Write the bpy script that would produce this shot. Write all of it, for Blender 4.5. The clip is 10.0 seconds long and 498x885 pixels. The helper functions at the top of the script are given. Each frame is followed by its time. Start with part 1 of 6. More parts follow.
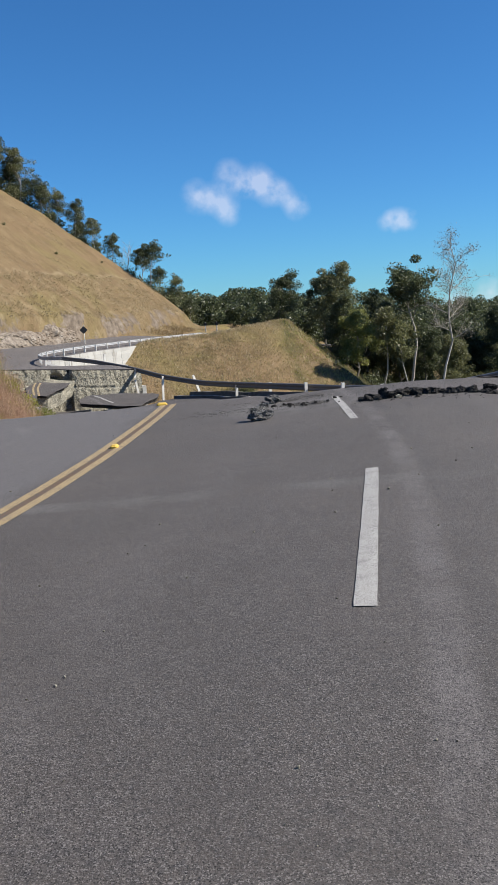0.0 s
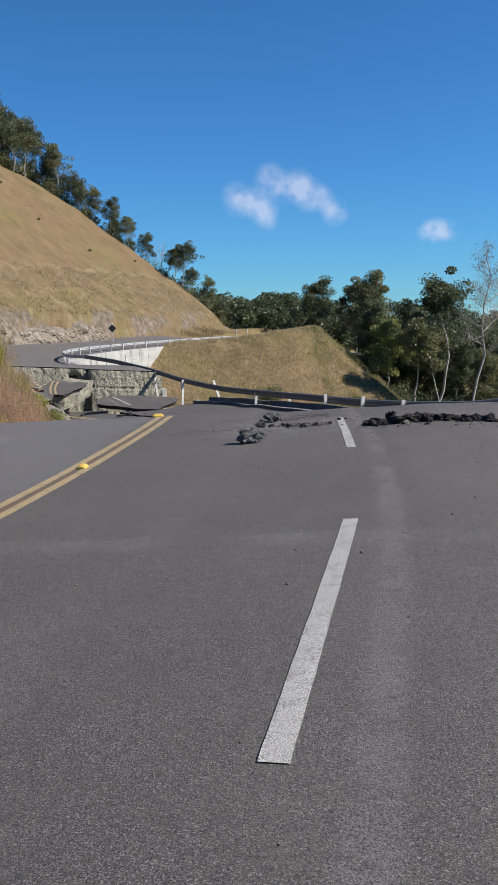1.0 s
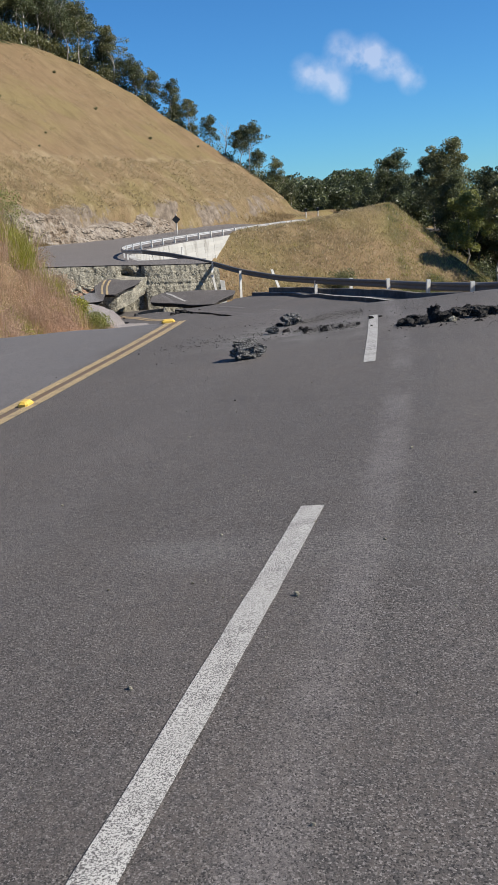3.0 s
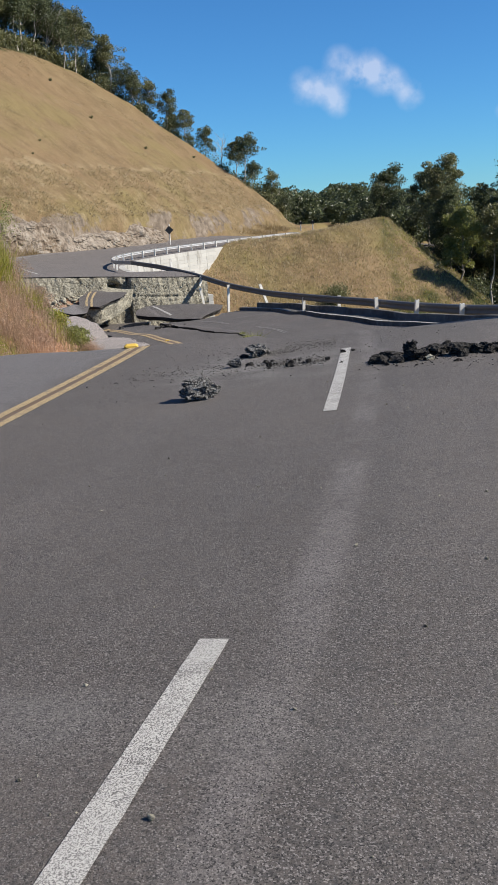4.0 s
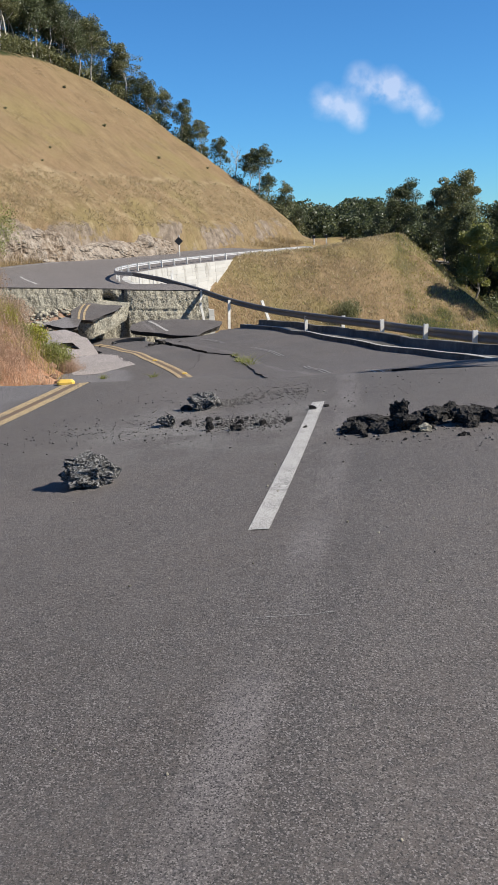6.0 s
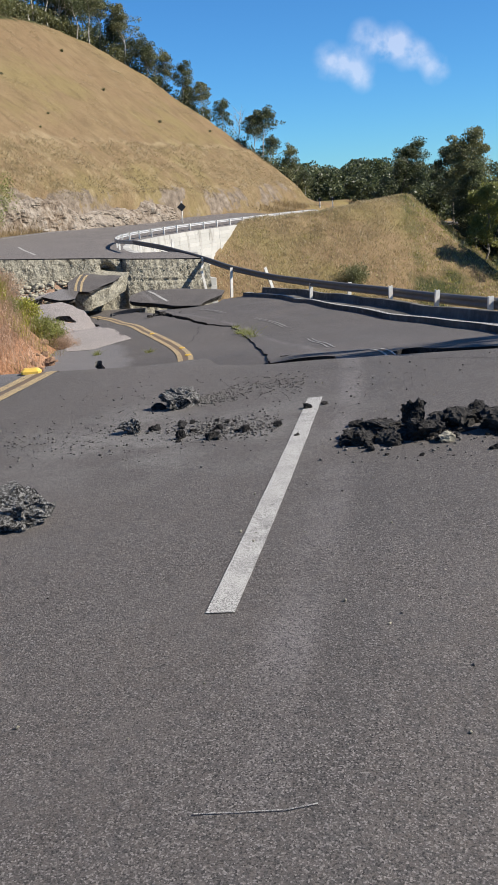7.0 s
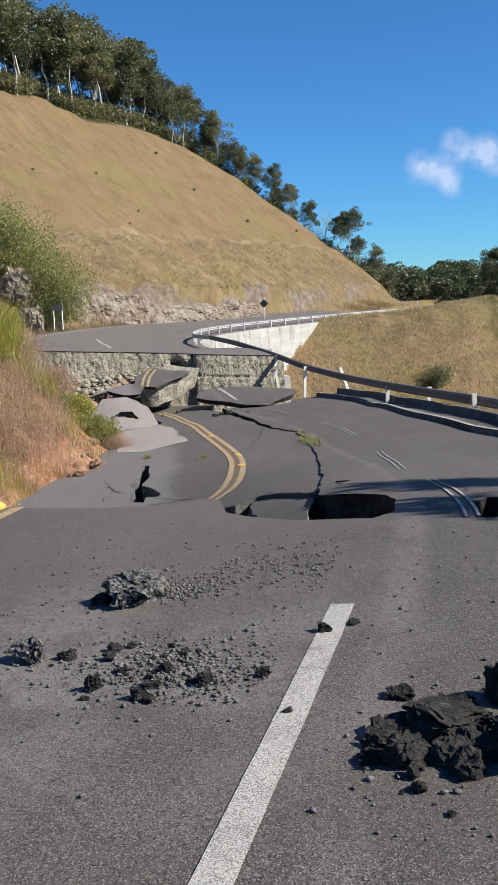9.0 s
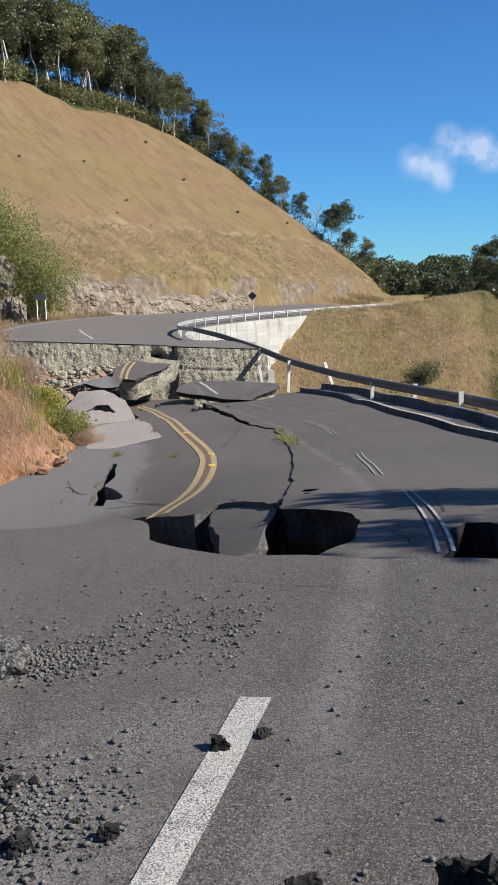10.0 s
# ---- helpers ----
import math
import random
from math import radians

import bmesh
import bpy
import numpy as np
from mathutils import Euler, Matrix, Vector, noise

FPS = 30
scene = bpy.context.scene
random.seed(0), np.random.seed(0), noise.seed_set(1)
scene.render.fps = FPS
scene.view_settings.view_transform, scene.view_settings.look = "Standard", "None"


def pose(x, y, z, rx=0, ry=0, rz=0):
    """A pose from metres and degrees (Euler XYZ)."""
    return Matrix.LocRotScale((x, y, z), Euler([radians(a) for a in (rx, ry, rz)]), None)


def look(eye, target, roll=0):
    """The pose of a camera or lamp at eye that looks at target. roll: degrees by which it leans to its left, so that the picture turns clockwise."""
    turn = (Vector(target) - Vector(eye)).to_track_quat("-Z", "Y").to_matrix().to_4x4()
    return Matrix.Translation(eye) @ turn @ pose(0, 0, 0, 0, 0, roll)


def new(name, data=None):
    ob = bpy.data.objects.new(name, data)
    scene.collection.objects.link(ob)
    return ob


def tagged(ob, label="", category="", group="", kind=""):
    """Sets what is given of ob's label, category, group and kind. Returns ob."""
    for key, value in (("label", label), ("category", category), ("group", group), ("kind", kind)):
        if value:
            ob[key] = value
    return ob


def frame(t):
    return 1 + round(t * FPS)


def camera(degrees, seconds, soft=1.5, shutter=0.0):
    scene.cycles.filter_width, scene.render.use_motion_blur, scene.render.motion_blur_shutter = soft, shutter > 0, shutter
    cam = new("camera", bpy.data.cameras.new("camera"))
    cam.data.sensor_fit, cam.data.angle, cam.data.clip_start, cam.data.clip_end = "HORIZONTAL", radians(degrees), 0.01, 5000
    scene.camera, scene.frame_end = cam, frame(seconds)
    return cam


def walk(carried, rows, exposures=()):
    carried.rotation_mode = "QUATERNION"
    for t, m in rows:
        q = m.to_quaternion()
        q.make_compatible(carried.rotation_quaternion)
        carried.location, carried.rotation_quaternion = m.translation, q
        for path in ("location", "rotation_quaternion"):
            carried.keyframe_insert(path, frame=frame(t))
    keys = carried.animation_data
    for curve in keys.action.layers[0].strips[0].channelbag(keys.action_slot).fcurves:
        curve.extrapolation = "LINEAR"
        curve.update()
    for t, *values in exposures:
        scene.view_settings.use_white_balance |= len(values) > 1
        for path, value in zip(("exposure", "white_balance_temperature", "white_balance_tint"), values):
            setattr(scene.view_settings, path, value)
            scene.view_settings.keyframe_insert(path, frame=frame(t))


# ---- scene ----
cam = camera(30.8, 10.0, 1.0)

PATH = [
    (0, (0.651, -2.21, 1.513), (0.231, -0.275, 1.231), -2.8),
    (0.5, (0.737, -1.51, 1.58), (0.294, 0.42, 1.301), -0.8),
    (1, (0.918, -0.758, 1.602), (0.437, 1.164, 1.33), -0.4),
    (1.5, (0.982, -0.002, 1.554), (0.447, 1.903, 1.264), -0.6),
    (2, (1.159, 0.731, 1.523), (0.612, 2.631, 1.223), -2.0),
    (2.5, (1.179, 1.371, 1.488), (0.574, 3.252, 1.178), -4.3),
    (2.7, (1.147, 1.711, 1.49), (0.499, 3.533, 0.982), -4.5),
    (3.8, (1.269, 3.014, 1.574), (0.63, 4.844, 1.085), -3.4),
    (4, (1.214, 3.323, 1.596), (0.576, 5.155, 1.111), -3.1),
    (4.5, (1.22, 4.051, 1.57), (0.547, 5.878, 1.112), -3.1),
    (5, (1.14, 4.68, 1.531), (0.441, 6.499, 1.082), -2.8),
    (5.5, (1.059, 5.43, 1.537), (0.405, 7.268, 1.1), -2.4),
    (5.7, (1.034, 5.736, 1.573), (0.379, 7.573, 1.129), -2.0),
    (6.8, (0.719, 7.418, 1.433), (0.053, 9.23, 0.912), -2.0),
    (7, (0.673, 7.677, 1.509), (-0.007, 9.481, 0.98), -3.1),
    (7.5, (0.482, 8.464, 1.477), (-0.189, 10.303, 1.069), -1.8),
    (8, (0.431, 9.097, 1.435), (-0.219, 10.957, 1.092), -1.0),
    (8.5, (0.266, 9.794, 1.408), (-0.557, 11.585, 1.069), -2.2),
    (9, (0.144, 10.431, 1.434), (-0.707, 12.213, 1.113), -1.8),
    (9.5, (0.111, 11.043, 1.463), (-0.747, 12.821, 1.143), -2.5),
    (10, (-0.034, 11.721, 1.362), (-0.863, 13.509, 1.025), -1.0),
]
walk(cam, [(t, look(eye, target, roll)) for t, eye, target, roll in PATH], [(0, 0.88, 6400, 10), (0.5, 0.84, 6350, 10), (1.0, 0.80, 6300, 10), (2.0, 0.78, 6350, 10), (2.7, 0.86, 6400, 10), (4, 0.90, 6500, 10), (5, 1.0, 6500, 10), (7, 1.03, 6500, 10), (8, 0.92, 6450, 10), (9, 1.03, 6500, 10), (10, 1.0, 6500, 10)])

# ---- world, sun ----
SUN = Vector((0.98, 0.16, 0.0)).normalized() * math.cos(radians(40)) + Vector((0, 0, math.sin(radians(40))))
sun = new("sun", bpy.data.lights.new("sun", "SUN"))
sun.data.energy, sun.data.angle, sun.data.color = 4.4, radians(0.53), (1.0, 0.93, 0.82)
sun.matrix_world = look((0, 0, 60), Vector((0, 0, 60)) - SUN)

world = bpy.data.worlds.new("world")
scene.world = world
world.use_nodes = True
wn, wl = world.node_tree.nodes, world.node_tree.links
sky = wn.new("ShaderNodeTexSky")
sky.sky_type, sky.sun_disc = "NISHITA", False
sky.sun_elevation, sky.sun_rotation = radians(40), math.atan2(SUN.x, SUN.y)
sky.altitude, sky.air_density, sky.dust_density, sky.ozone_density = 900, 1.0, 0.0, 6.0
tc = wn.new("ShaderNodeTexCoord")


def sky_dir(az, el):
    a, e = radians(az), radians(el)
    return (-math.sin(a) * math.cos(e), math.cos(a) * math.cos(e), math.sin(e))


CLOUDS = [(14.7, 7.2, 0.75), (13.7, 7.0, 0.7), (12.9, 6.3, 0.65), (12.6, 8.3, 0.75), (11.6, 7.7, 0.6), (11.0, 8.1, 0.7), (10.3, 7.5, 0.75), (9.5, 7.2, 0.6), (8.6, 6.4, 0.62),
          (3.0, 5.1, 0.5), (2.5, 5.2, 0.55), (1.9, 5.2, 0.5), (-1.06, -0.4, 0.9), (-3.0, 0.5, 0.7)]
warp = wn.new("ShaderNodeTexNoise")
warp.inputs["Scale"].default_value, warp.inputs["Detail"].default_value = 46, 9
wl.new(tc.outputs["Generated"], warp.inputs["Vector"])
total = None
for az, el, rad in CLOUDS:
    dist = wn.new("ShaderNodeVectorMath")
    dist.operation = "DISTANCE"
    dist.inputs[1].default_value = sky_dir(az, el)
    wl.new(tc.outputs["Generated"], dist.inputs[0])
    fall = wn.new("ShaderNodeMapRange")
    fall.interpolation_type = "SMOOTHSTEP"
    fall.inputs["From Min"].default_value, fall.inputs["From Max"].default_value = radians(rad * 1.9), 0.0
    wl.new(dist.outputs["Value"], fall.inputs["Value"])
    if total is None:
        total = fall.outputs["Result"]
    else:
        add = wn.new("ShaderNodeMath")
        add.operation = "ADD"
        wl.new(total, add.inputs[0])
        wl.new(fall.outputs["Result"], add.inputs[1])
        total = add.outputs[0]
wmul = wn.new("ShaderNodeMapRange")
wmul.inputs["From Min"].default_value, wmul.inputs["From Max"].default_value = 0.30, 0.66
wl.new(warp.outputs["Fac"], wmul.inputs["Value"])
puff = wn.new("ShaderNodeMath")
puff.operation = "MULTIPLY"
wl.new(total, puff.inputs[0])
wl.new(wmul.outputs["Result"], puff.inputs[1])
dens = wn.new("ShaderNodeMapRange")
dens.inputs["From Min"].default_value, dens.inputs["From Max"].default_value = 0.04, 0.95
dens.inputs["To Max"].default_value = 0.40
wl.new(puff.outputs[0], dens.inputs["Value"])
tint = wn.new("ShaderNodeMix")
tint.data_type, tint.blend_type = "RGBA", "MULTIPLY"
tint.inputs[0].default_value = 1.0
tint.inputs[7].default_value = (0.40, 0.78, 1.03, 1)
wl.new(sky.outputs["Color"], tint.inputs[6])
cmix = wn.new("ShaderNodeMix")
cmix.data_type = "RGBA"
wl.new(dens.outputs["Result"], cmix.inputs[0])
wl.new(tint.outputs[2], cmix.inputs[6])
cmix.inputs[7].default_value = (8.2, 8.0, 8.6, 1)
bg = wn["Background"]
bg.inputs["Strength"].default_value = 0.065
wl.new(cmix.outputs[2], bg.inputs["Color"])


# ---- materials ----
def mat(name, rough=0.9, metal=0.0):
    m = bpy.data.materials.new(name)
    m.use_nodes = True
    b = m.node_tree.nodes["Principled BSDF"]
    b.inputs["Roughness"].default_value, b.inputs["Metallic"].default_value = rough, metal
    return m, m.node_tree.nodes, m.node_tree.links, b


def ramp(nodes, links, fac, stops):
    r = nodes.new("ShaderNodeValToRGB")
    els = r.color_ramp.elements
    while len(els) < len(stops):
        els.new(0.5)
    for e, (p, c) in zip(els, stops):
        e.position, e.color = p, (*c, 1)
    links.new(fac, r.inputs["Fac"])
    return r.outputs["Color"]


def tex(nodes, links, scale, detail=6.0, rough=0.55, kind="noise", stretch=None):
    co = nodes.new("ShaderNodeNewGeometry")
    src = co.outputs["Position"]
    if stretch:
        mp = nodes.new("ShaderNodeMapping")
        mp.inputs["Scale"].default_value = stretch[:3]
        mp.inputs["Rotation"].default_value = (0, 0, radians(stretch[3]) if len(stretch) > 3 else 0)
        links.new(src, mp.inputs["Vector"])
        src = mp.outputs["Vector"]
    if kind == "noise":
        n = nodes.new("ShaderNodeTexNoise")
        n.inputs["Scale"].default_value, n.inputs["Detail"].default_value, n.inputs["Roughness"].default_value = scale, detail, rough
        links.new(src, n.inputs["Vector"])
        return n.outputs["Fac"]
    v = nodes.new("ShaderNodeTexVoronoi")
    v.inputs["Scale"].default_value = scale
    links.new(src, v.inputs["Vector"])
    return v.outputs["Distance"]


def blend(nodes, links, fac, a, b, mode="MIX"):
    m = nodes.new("ShaderNodeMix")
    m.data_type, m.blend_type = "RGBA", mode
    for i, v in ((0, fac), (6, a), (7, b)):
        if isinstance(v, (int, float)):
            m.inputs[i].default_value = v
        elif isinstance(v, tuple):
            m.inputs[i].default_value = (*v, 1)
        else:
            links.new(v, m.inputs[i])
    return m.outputs[2]


def bump(nodes, links, bsdf, height, strength, dist, after=None):
    b = nodes.new("ShaderNodeBump")
    b.inputs["Strength"].default_value, b.inputs["Distance"].default_value = strength, dist
    links.new(height, b.inputs["Height"])
    if after:
        links.new(after, b.inputs["Normal"])
    links.new(b.outputs["Normal"], bsdf.inputs["Normal"])
    return b.outputs["Normal"]


def span(nodes, links, v, a, b, c=0.0, d=1.0):
    r = nodes.new("ShaderNodeMapRange")
    r.interpolation_type = "SMOOTHSTEP"
    for k, x in zip(("From Min", "From Max", "To Min", "To Max"), (a, b, c, d)):
        r.inputs[k].default_value = x
    links.new(v, r.inputs["Value"])
    return r.outputs["Result"]


def mathn(nodes, links, op, a, b):
    m = nodes.new("ShaderNodeMath")
    m.operation = op
    for i, v in ((0, a), (1, b)):
        if isinstance(v, (int, float)):
            m.inputs[i].default_value = v
        else:
            links.new(v, m.inputs[i])
    return m.outputs[0]


def asphalt(name, base=0.062, lanes=True, dusty=0.0, outer=2.2):
    m, n, l, b = mat(name, 0.82)
    big = tex(n, l, 0.35, 5)
    mid = tex(n, l, 2.3, 6, 0.65)
    fine = tex(n, l, 70, 4, 0.8)
    coarse = tex(n, l, 17, 5, 0.75)
    grit = tex(n, l, 110, kind="voronoi")
    warmc, coolc = (base * 1.17, base * 1.0, base * 0.88), (base * 0.88, base * 0.765, base * 0.68)
    col = blend(n, l, span(n, l, big, 0.35, 0.68), coolc, warmc)
    col = blend(n, l, span(n, l, mid, 0.3, 0.75, 0, 0.35), col, (base * 1.3, base * 1.2, base * 1.14))
    if lanes:
        at = n.new("ShaderNodeAttribute")
        at.attribute_name = "lat"
        wob = mathn(n, l, "ADD", at.outputs["Fac"], span(n, l, tex(n, l, 0.5, 3), 0.2, 0.8, -0.25, 0.25))
        left = span(n, l, wob, -3.2, -3.7)
        col = blend(n, l, mathn(n, l, "MULTIPLY", left, 0.55), col, (base * outer, base * outer * 0.98, base * outer))
        for centre, half, amount in ((0.40, 0.15, 0.75), (0.62, 0.14, -0.3), (2.1, 0.35, 0.18), (-1.5, 0.4, 0.16)):
            off = mathn(n, l, "ABSOLUTE", mathn(n, l, "SUBTRACT", at.outputs["Fac"], centre), 0.0)
            band = span(n, l, off, half, half * 0.25)
            patch = span(n, l, tex(n, l, 0.9, 4), 0.3, 0.6)
            tone = (base * 1.9, base * 1.72, base * 1.66) if amount > 0 else (base * 0.55, base * 0.52, base * 0.51)
            col = blend(n, l, mathn(n, l, "MULTIPLY", mathn(n, l, "MULTIPLY", band, patch), abs(amount)), col, tone)
        vd = n.new("ShaderNodeVectorMath")
        vd.operation = "DISTANCE"
        vd.inputs[1].default_value = (-2.1, 13.5, -0.1)
        gp = n.new("ShaderNodeNewGeometry")
        l.new(gp.outputs["Position"], vd.inputs[0])
        spill = mathn(n, l, "MULTIPLY", span(n, l, vd.outputs["Value"], 1.9, 0.3), span(n, l, tex(n, l, 1.7, 5), 0.38, 0.62))
        col = blend(n, l, mathn(n, l, "MULTIPLY", spill, 0.6), col, (0.25, 0.24, 0.225))
    if lanes:
        for centre, rad, half in (((-11.5, 11.0, 0), 4.6, 0.10), ((-11.5, 11.0, 0), 5.1, 0.14), ((-9.2, 14.6, 0), 2.3, 0.08), ((-3.0, 26.0, 0), 20.5, 0.3)):
            ring = n.new("ShaderNodeVectorMath")
            ring.operation = "DISTANCE"
            ring.inputs[1].default_value = centre
            l.new(gp.outputs["Position"], ring.inputs[0])
            off = mathn(n, l, "ABSOLUTE", mathn(n, l, "SUBTRACT", ring.outputs["Value"], rad), 0.0)
            tyre = mathn(n, l, "MULTIPLY", span(n, l, off, half, half * 0.3), span(n, l, tex(n, l, 0.6, 4), 0.4, 0.65))
            col = blend(n, l, mathn(n, l, "MULTIPLY", tyre, 0.5), col, (base * 2.4, base * 2.3, base * 2.2))
    scr = tex(n, l, 1.6, 8, 0.7, stretch=(1.0, 0.18, 1.0, 35))
    col = blend(n, l, span(n, l, scr, 0.62, 0.75, 0, 0.22 + dusty), col, (base * 2.4, base * 2.25, base * 2.2))
    col = blend(n, l, span(n, l, coarse, 0.46, 0.68, 0.0, 0.6), col, (base * 0.6, base * 0.57, base * 0.57))
    col = blend(n, l, span(n, l, fine, 0.47, 0.62, 0.0, 0.55), col, (base * 0.45, base * 0.43, base * 0.43))
    vor = n.new("ShaderNodeTexVoronoi")
    vor.inputs["Scale"].default_value = 210
    gpos = n.new("ShaderNodeNewGeometry")
    l.new(gpos.outputs["Position"], vor.inputs["Vector"])
    sep = n.new("ShaderNodeSeparateColor")
    l.new(vor.outputs["Color"], sep.inputs["Color"])
    wornp = span(n, l, tex(n, l, 1.1, 5, 0.6), 0.30, 0.62, 0.55, 1.0)
    col = blend(n, l, mathn(n, l, "MULTIPLY", span(n, l, sep.outputs["Red"], 0.66, 0.95, 0.0, 0.9), wornp), col, (base * 2.5, base * 2.28, base * 2.15))
    col = blend(n, l, mathn(n, l, "MULTIPLY", span(n, l, sep.outputs["Green"], 0.65, 0.95, 0.0, 0.95), wornp), col, (base * 0.2, base * 0.19, base * 0.185))
    stone = mathn(n, l, "MULTIPLY", span(n, l, grit, 0.16, 0.06), span(n, l, tex(n, l, 31, 2), 0.52, 0.66))
    col = blend(n, l, mathn(n, l, "MULTIPLY", stone, 0.9), col, (0.34, 0.32, 0.30))
    l.new(col, b.inputs["Base Color"])
    nb = bump(n, l, b, fine, 0.8, 0.012)
    bump(n, l, b, mid, 0.25, 0.03, nb)
    b.inputs["Specular IOR Level"].default_value = 0.35
    return m


def rough_mat(name, stops, scale, fine=40.0, strength=0.6, dist=0.05, rough=0.95, kind="noise", mix=0.35):
    m, n, l, b = mat(name, rough)
    a = tex(n, l, scale, 7, 0.6, kind)
    col = ramp(n, l, a, stops)
    f = tex(n, l, fine, 4, 0.7)
    col = blend(n, l, span(n, l, f, 0.3, 0.72, 0.0, mix), col, tuple(c * 0.45 for c in stops[0][1]))
    big = tex(n, l, scale * 0.13, 4)
    col = blend(n, l, span(n, l, big, 0.3, 0.7, 0.0, 0.4), col, tuple(c * 0.8 for c in stops[-1][1]))
    l.new(col, b.inputs["Base Color"])
    nb = bump(n, l, b, f, strength, dist * 0.4)
    bump(n, l, b, a, strength, dist, nb)
    b.inputs["Specular IOR Level"].default_value = 0.2
    return m


def leaf_mat(name, dark, light, trans=0.35, scale=0.6):
    m = bpy.data.materials.new(name)
    m.use_nodes = True
    n, l = m.node_tree.nodes, m.node_tree.links
    n.remove(n["Principled BSDF"])
    geo = n.new("ShaderNodeNewGeometry")
    oi = n.new("ShaderNodeObjectInfo")
    col = blend(n, l, geo.outputs["Random Per Island"], dark, light)
    var = tex(n, l, scale, 3)
    col = blend(n, l, span(n, l, var, 0.3, 0.7, 0.0, 0.55), col, tuple(c * 0.6 for c in dark))
    col = blend(n, l, mathn(n, l, "MULTIPLY", oi.outputs["Random"], 0.35), col, tuple(c * 0.75 for c in light))
    d, t, g, mx = n.new("ShaderNodeBsdfDiffuse"), n.new("ShaderNodeBsdfTranslucent"), n.new("ShaderNodeBsdfGlossy"), n.new("ShaderNodeMixShader")
    l.new(col, d.inputs["Color"])
    l.new(col, t.inputs["Color"])
    mx.inputs[0].default_value = trans
    l.new(d.outputs[0], mx.inputs[1])
    l.new(t.outputs[0], mx.inputs[2])
    g.inputs["Roughness"].default_value = 0.5
    mx2 = n.new("ShaderNodeMixShader")
    mx2.inputs[0].default_value = 0.04
    l.new(mx.outputs[0], mx2.inputs[1])
    l.new(g.outputs[0], mx2.inputs[2])
    l.new(mx2.outputs[0], n["Material Output"].inputs["Surface"])
    return m


def plain(name, color, rough=0.6, metal=0.0, vary=0.25, scale=6.0, dirt=(0.16, 0.13, 0.10)):
    m, n, l, b = mat(name, rough, metal)
    col = blend(n, l, span(n, l, tex(n, l, scale, 6, 0.65), 0.35, 0.75, 0.0, vary), color, dirt)
    col = blend(n, l, span(n, l, tex(n, l, scale * 9, 3), 0.4, 0.75, 0.0, vary * 0.7), col, tuple(c * 0.6 for c in color))
    l.new(col, b.inputs["Base Color"])
    bump(n, l, b, tex(n, l, scale * 12, 3), 0.2, 0.004)
    return m


def worn_paint(name, color, hole=0.30):
    m, n, l, b = mat(name, 0.75)
    f = tex(n, l, 170, 4, 0.8)
    g = tex(n, l, 7, 5)
    worn = mathn(n, l, "ADD", span(n, l, f, 0.43, 0.60, 0.0, 0.8), span(n, l, g, 0.45, 0.75, 0.0, hole))
    col = blend(n, l, span(n, l, worn, 0.22, 0.6), color, (0.075, 0.07, 0.066))
    col = blend(n, l, span(n, l, tex(n, l, 1.5, 4), 0.4, 0.7, 0.0, 0.3), col, tuple(c * 0.7 for c in color))
    l.new(col, b.inputs["Base Color"])
    bump(n, l, b, f, 0.4, 0.004)
    return m


ASPH = asphalt("asphalt", 0.093)
ASPH_OLD = asphalt("asphalt_slumped", 0.088, True, 0.1, 2.9)
ASPH_GREY = asphalt("asphalt_dusty", 0.12, False, 0.15)
ASPH_PALE = asphalt("asphalt_silted", 0.27, False, 0.15)
EDGE = rough_mat("broken_asphalt", [(0.3, (0.012, 0.0115, 0.011)), (0.52, (0.036, 0.034, 0.033)), (0.75, (0.12, 0.112, 0.105))], 22, 90, 1.0, 0.05)
GRIT = rough_mat("asphalt_grit", [(0.3, (0.036, 0.034, 0.031)), (0.5, (0.10, 0.094, 0.088)), (0.72, (0.27, 0.256, 0.242))], 45, 120, 0.8, 0.01)
BASECOURSE = rough_mat("crushed_stone", [(0.25, (0.03, 0.028, 0.025)), (0.5, (0.14, 0.13, 0.115)), (0.8, (0.34, 0.32, 0.29))], 9, 45, 1.0, 0.08, kind="voronoi")
AGG = rough_mat("asphalt_aggregate", [(0.42, (0.014, 0.0135, 0.013)), (0.50, (0.075, 0.073, 0.07)), (0.58, (0.34, 0.333, 0.322))], 60, 190, 1.0, 0.03)
GABION = rough_mat("wall_stone", [(0.34, (0.06, 0.054, 0.042)), (0.47, (0.25, 0.23, 0.175)), (0.66, (0.47, 0.44, 0.355))], 11, 34, 1.0, 0.06)
SOIL = rough_mat("red_soil", [(0.3, (0.13, 0.065, 0.036)), (0.5, (0.29, 0.165, 0.10)), (0.75, (0.42, 0.31, 0.23))], 2.6, 18, 1.0, 0.15, mix=0.5)
DARKSOIL = rough_mat("dark_fill", [(0.25, (0.02, 0.018, 0.016)), (0.6, (0.07, 0.06, 0.05)), (0.85, (0.16, 0.14, 0.115))], 3, 20, 1.0, 0.15)
ROCK = rough_mat("cut_rock", [(0.34, (0.08, 0.055, 0.036)), (0.46, (0.20, 0.15, 0.105)), (0.58, (0.29, 0.24, 0.185)), (0.76, (0.42, 0.38, 0.33))], 1.5, 7, 1.0, 0.3, mix=0.4)


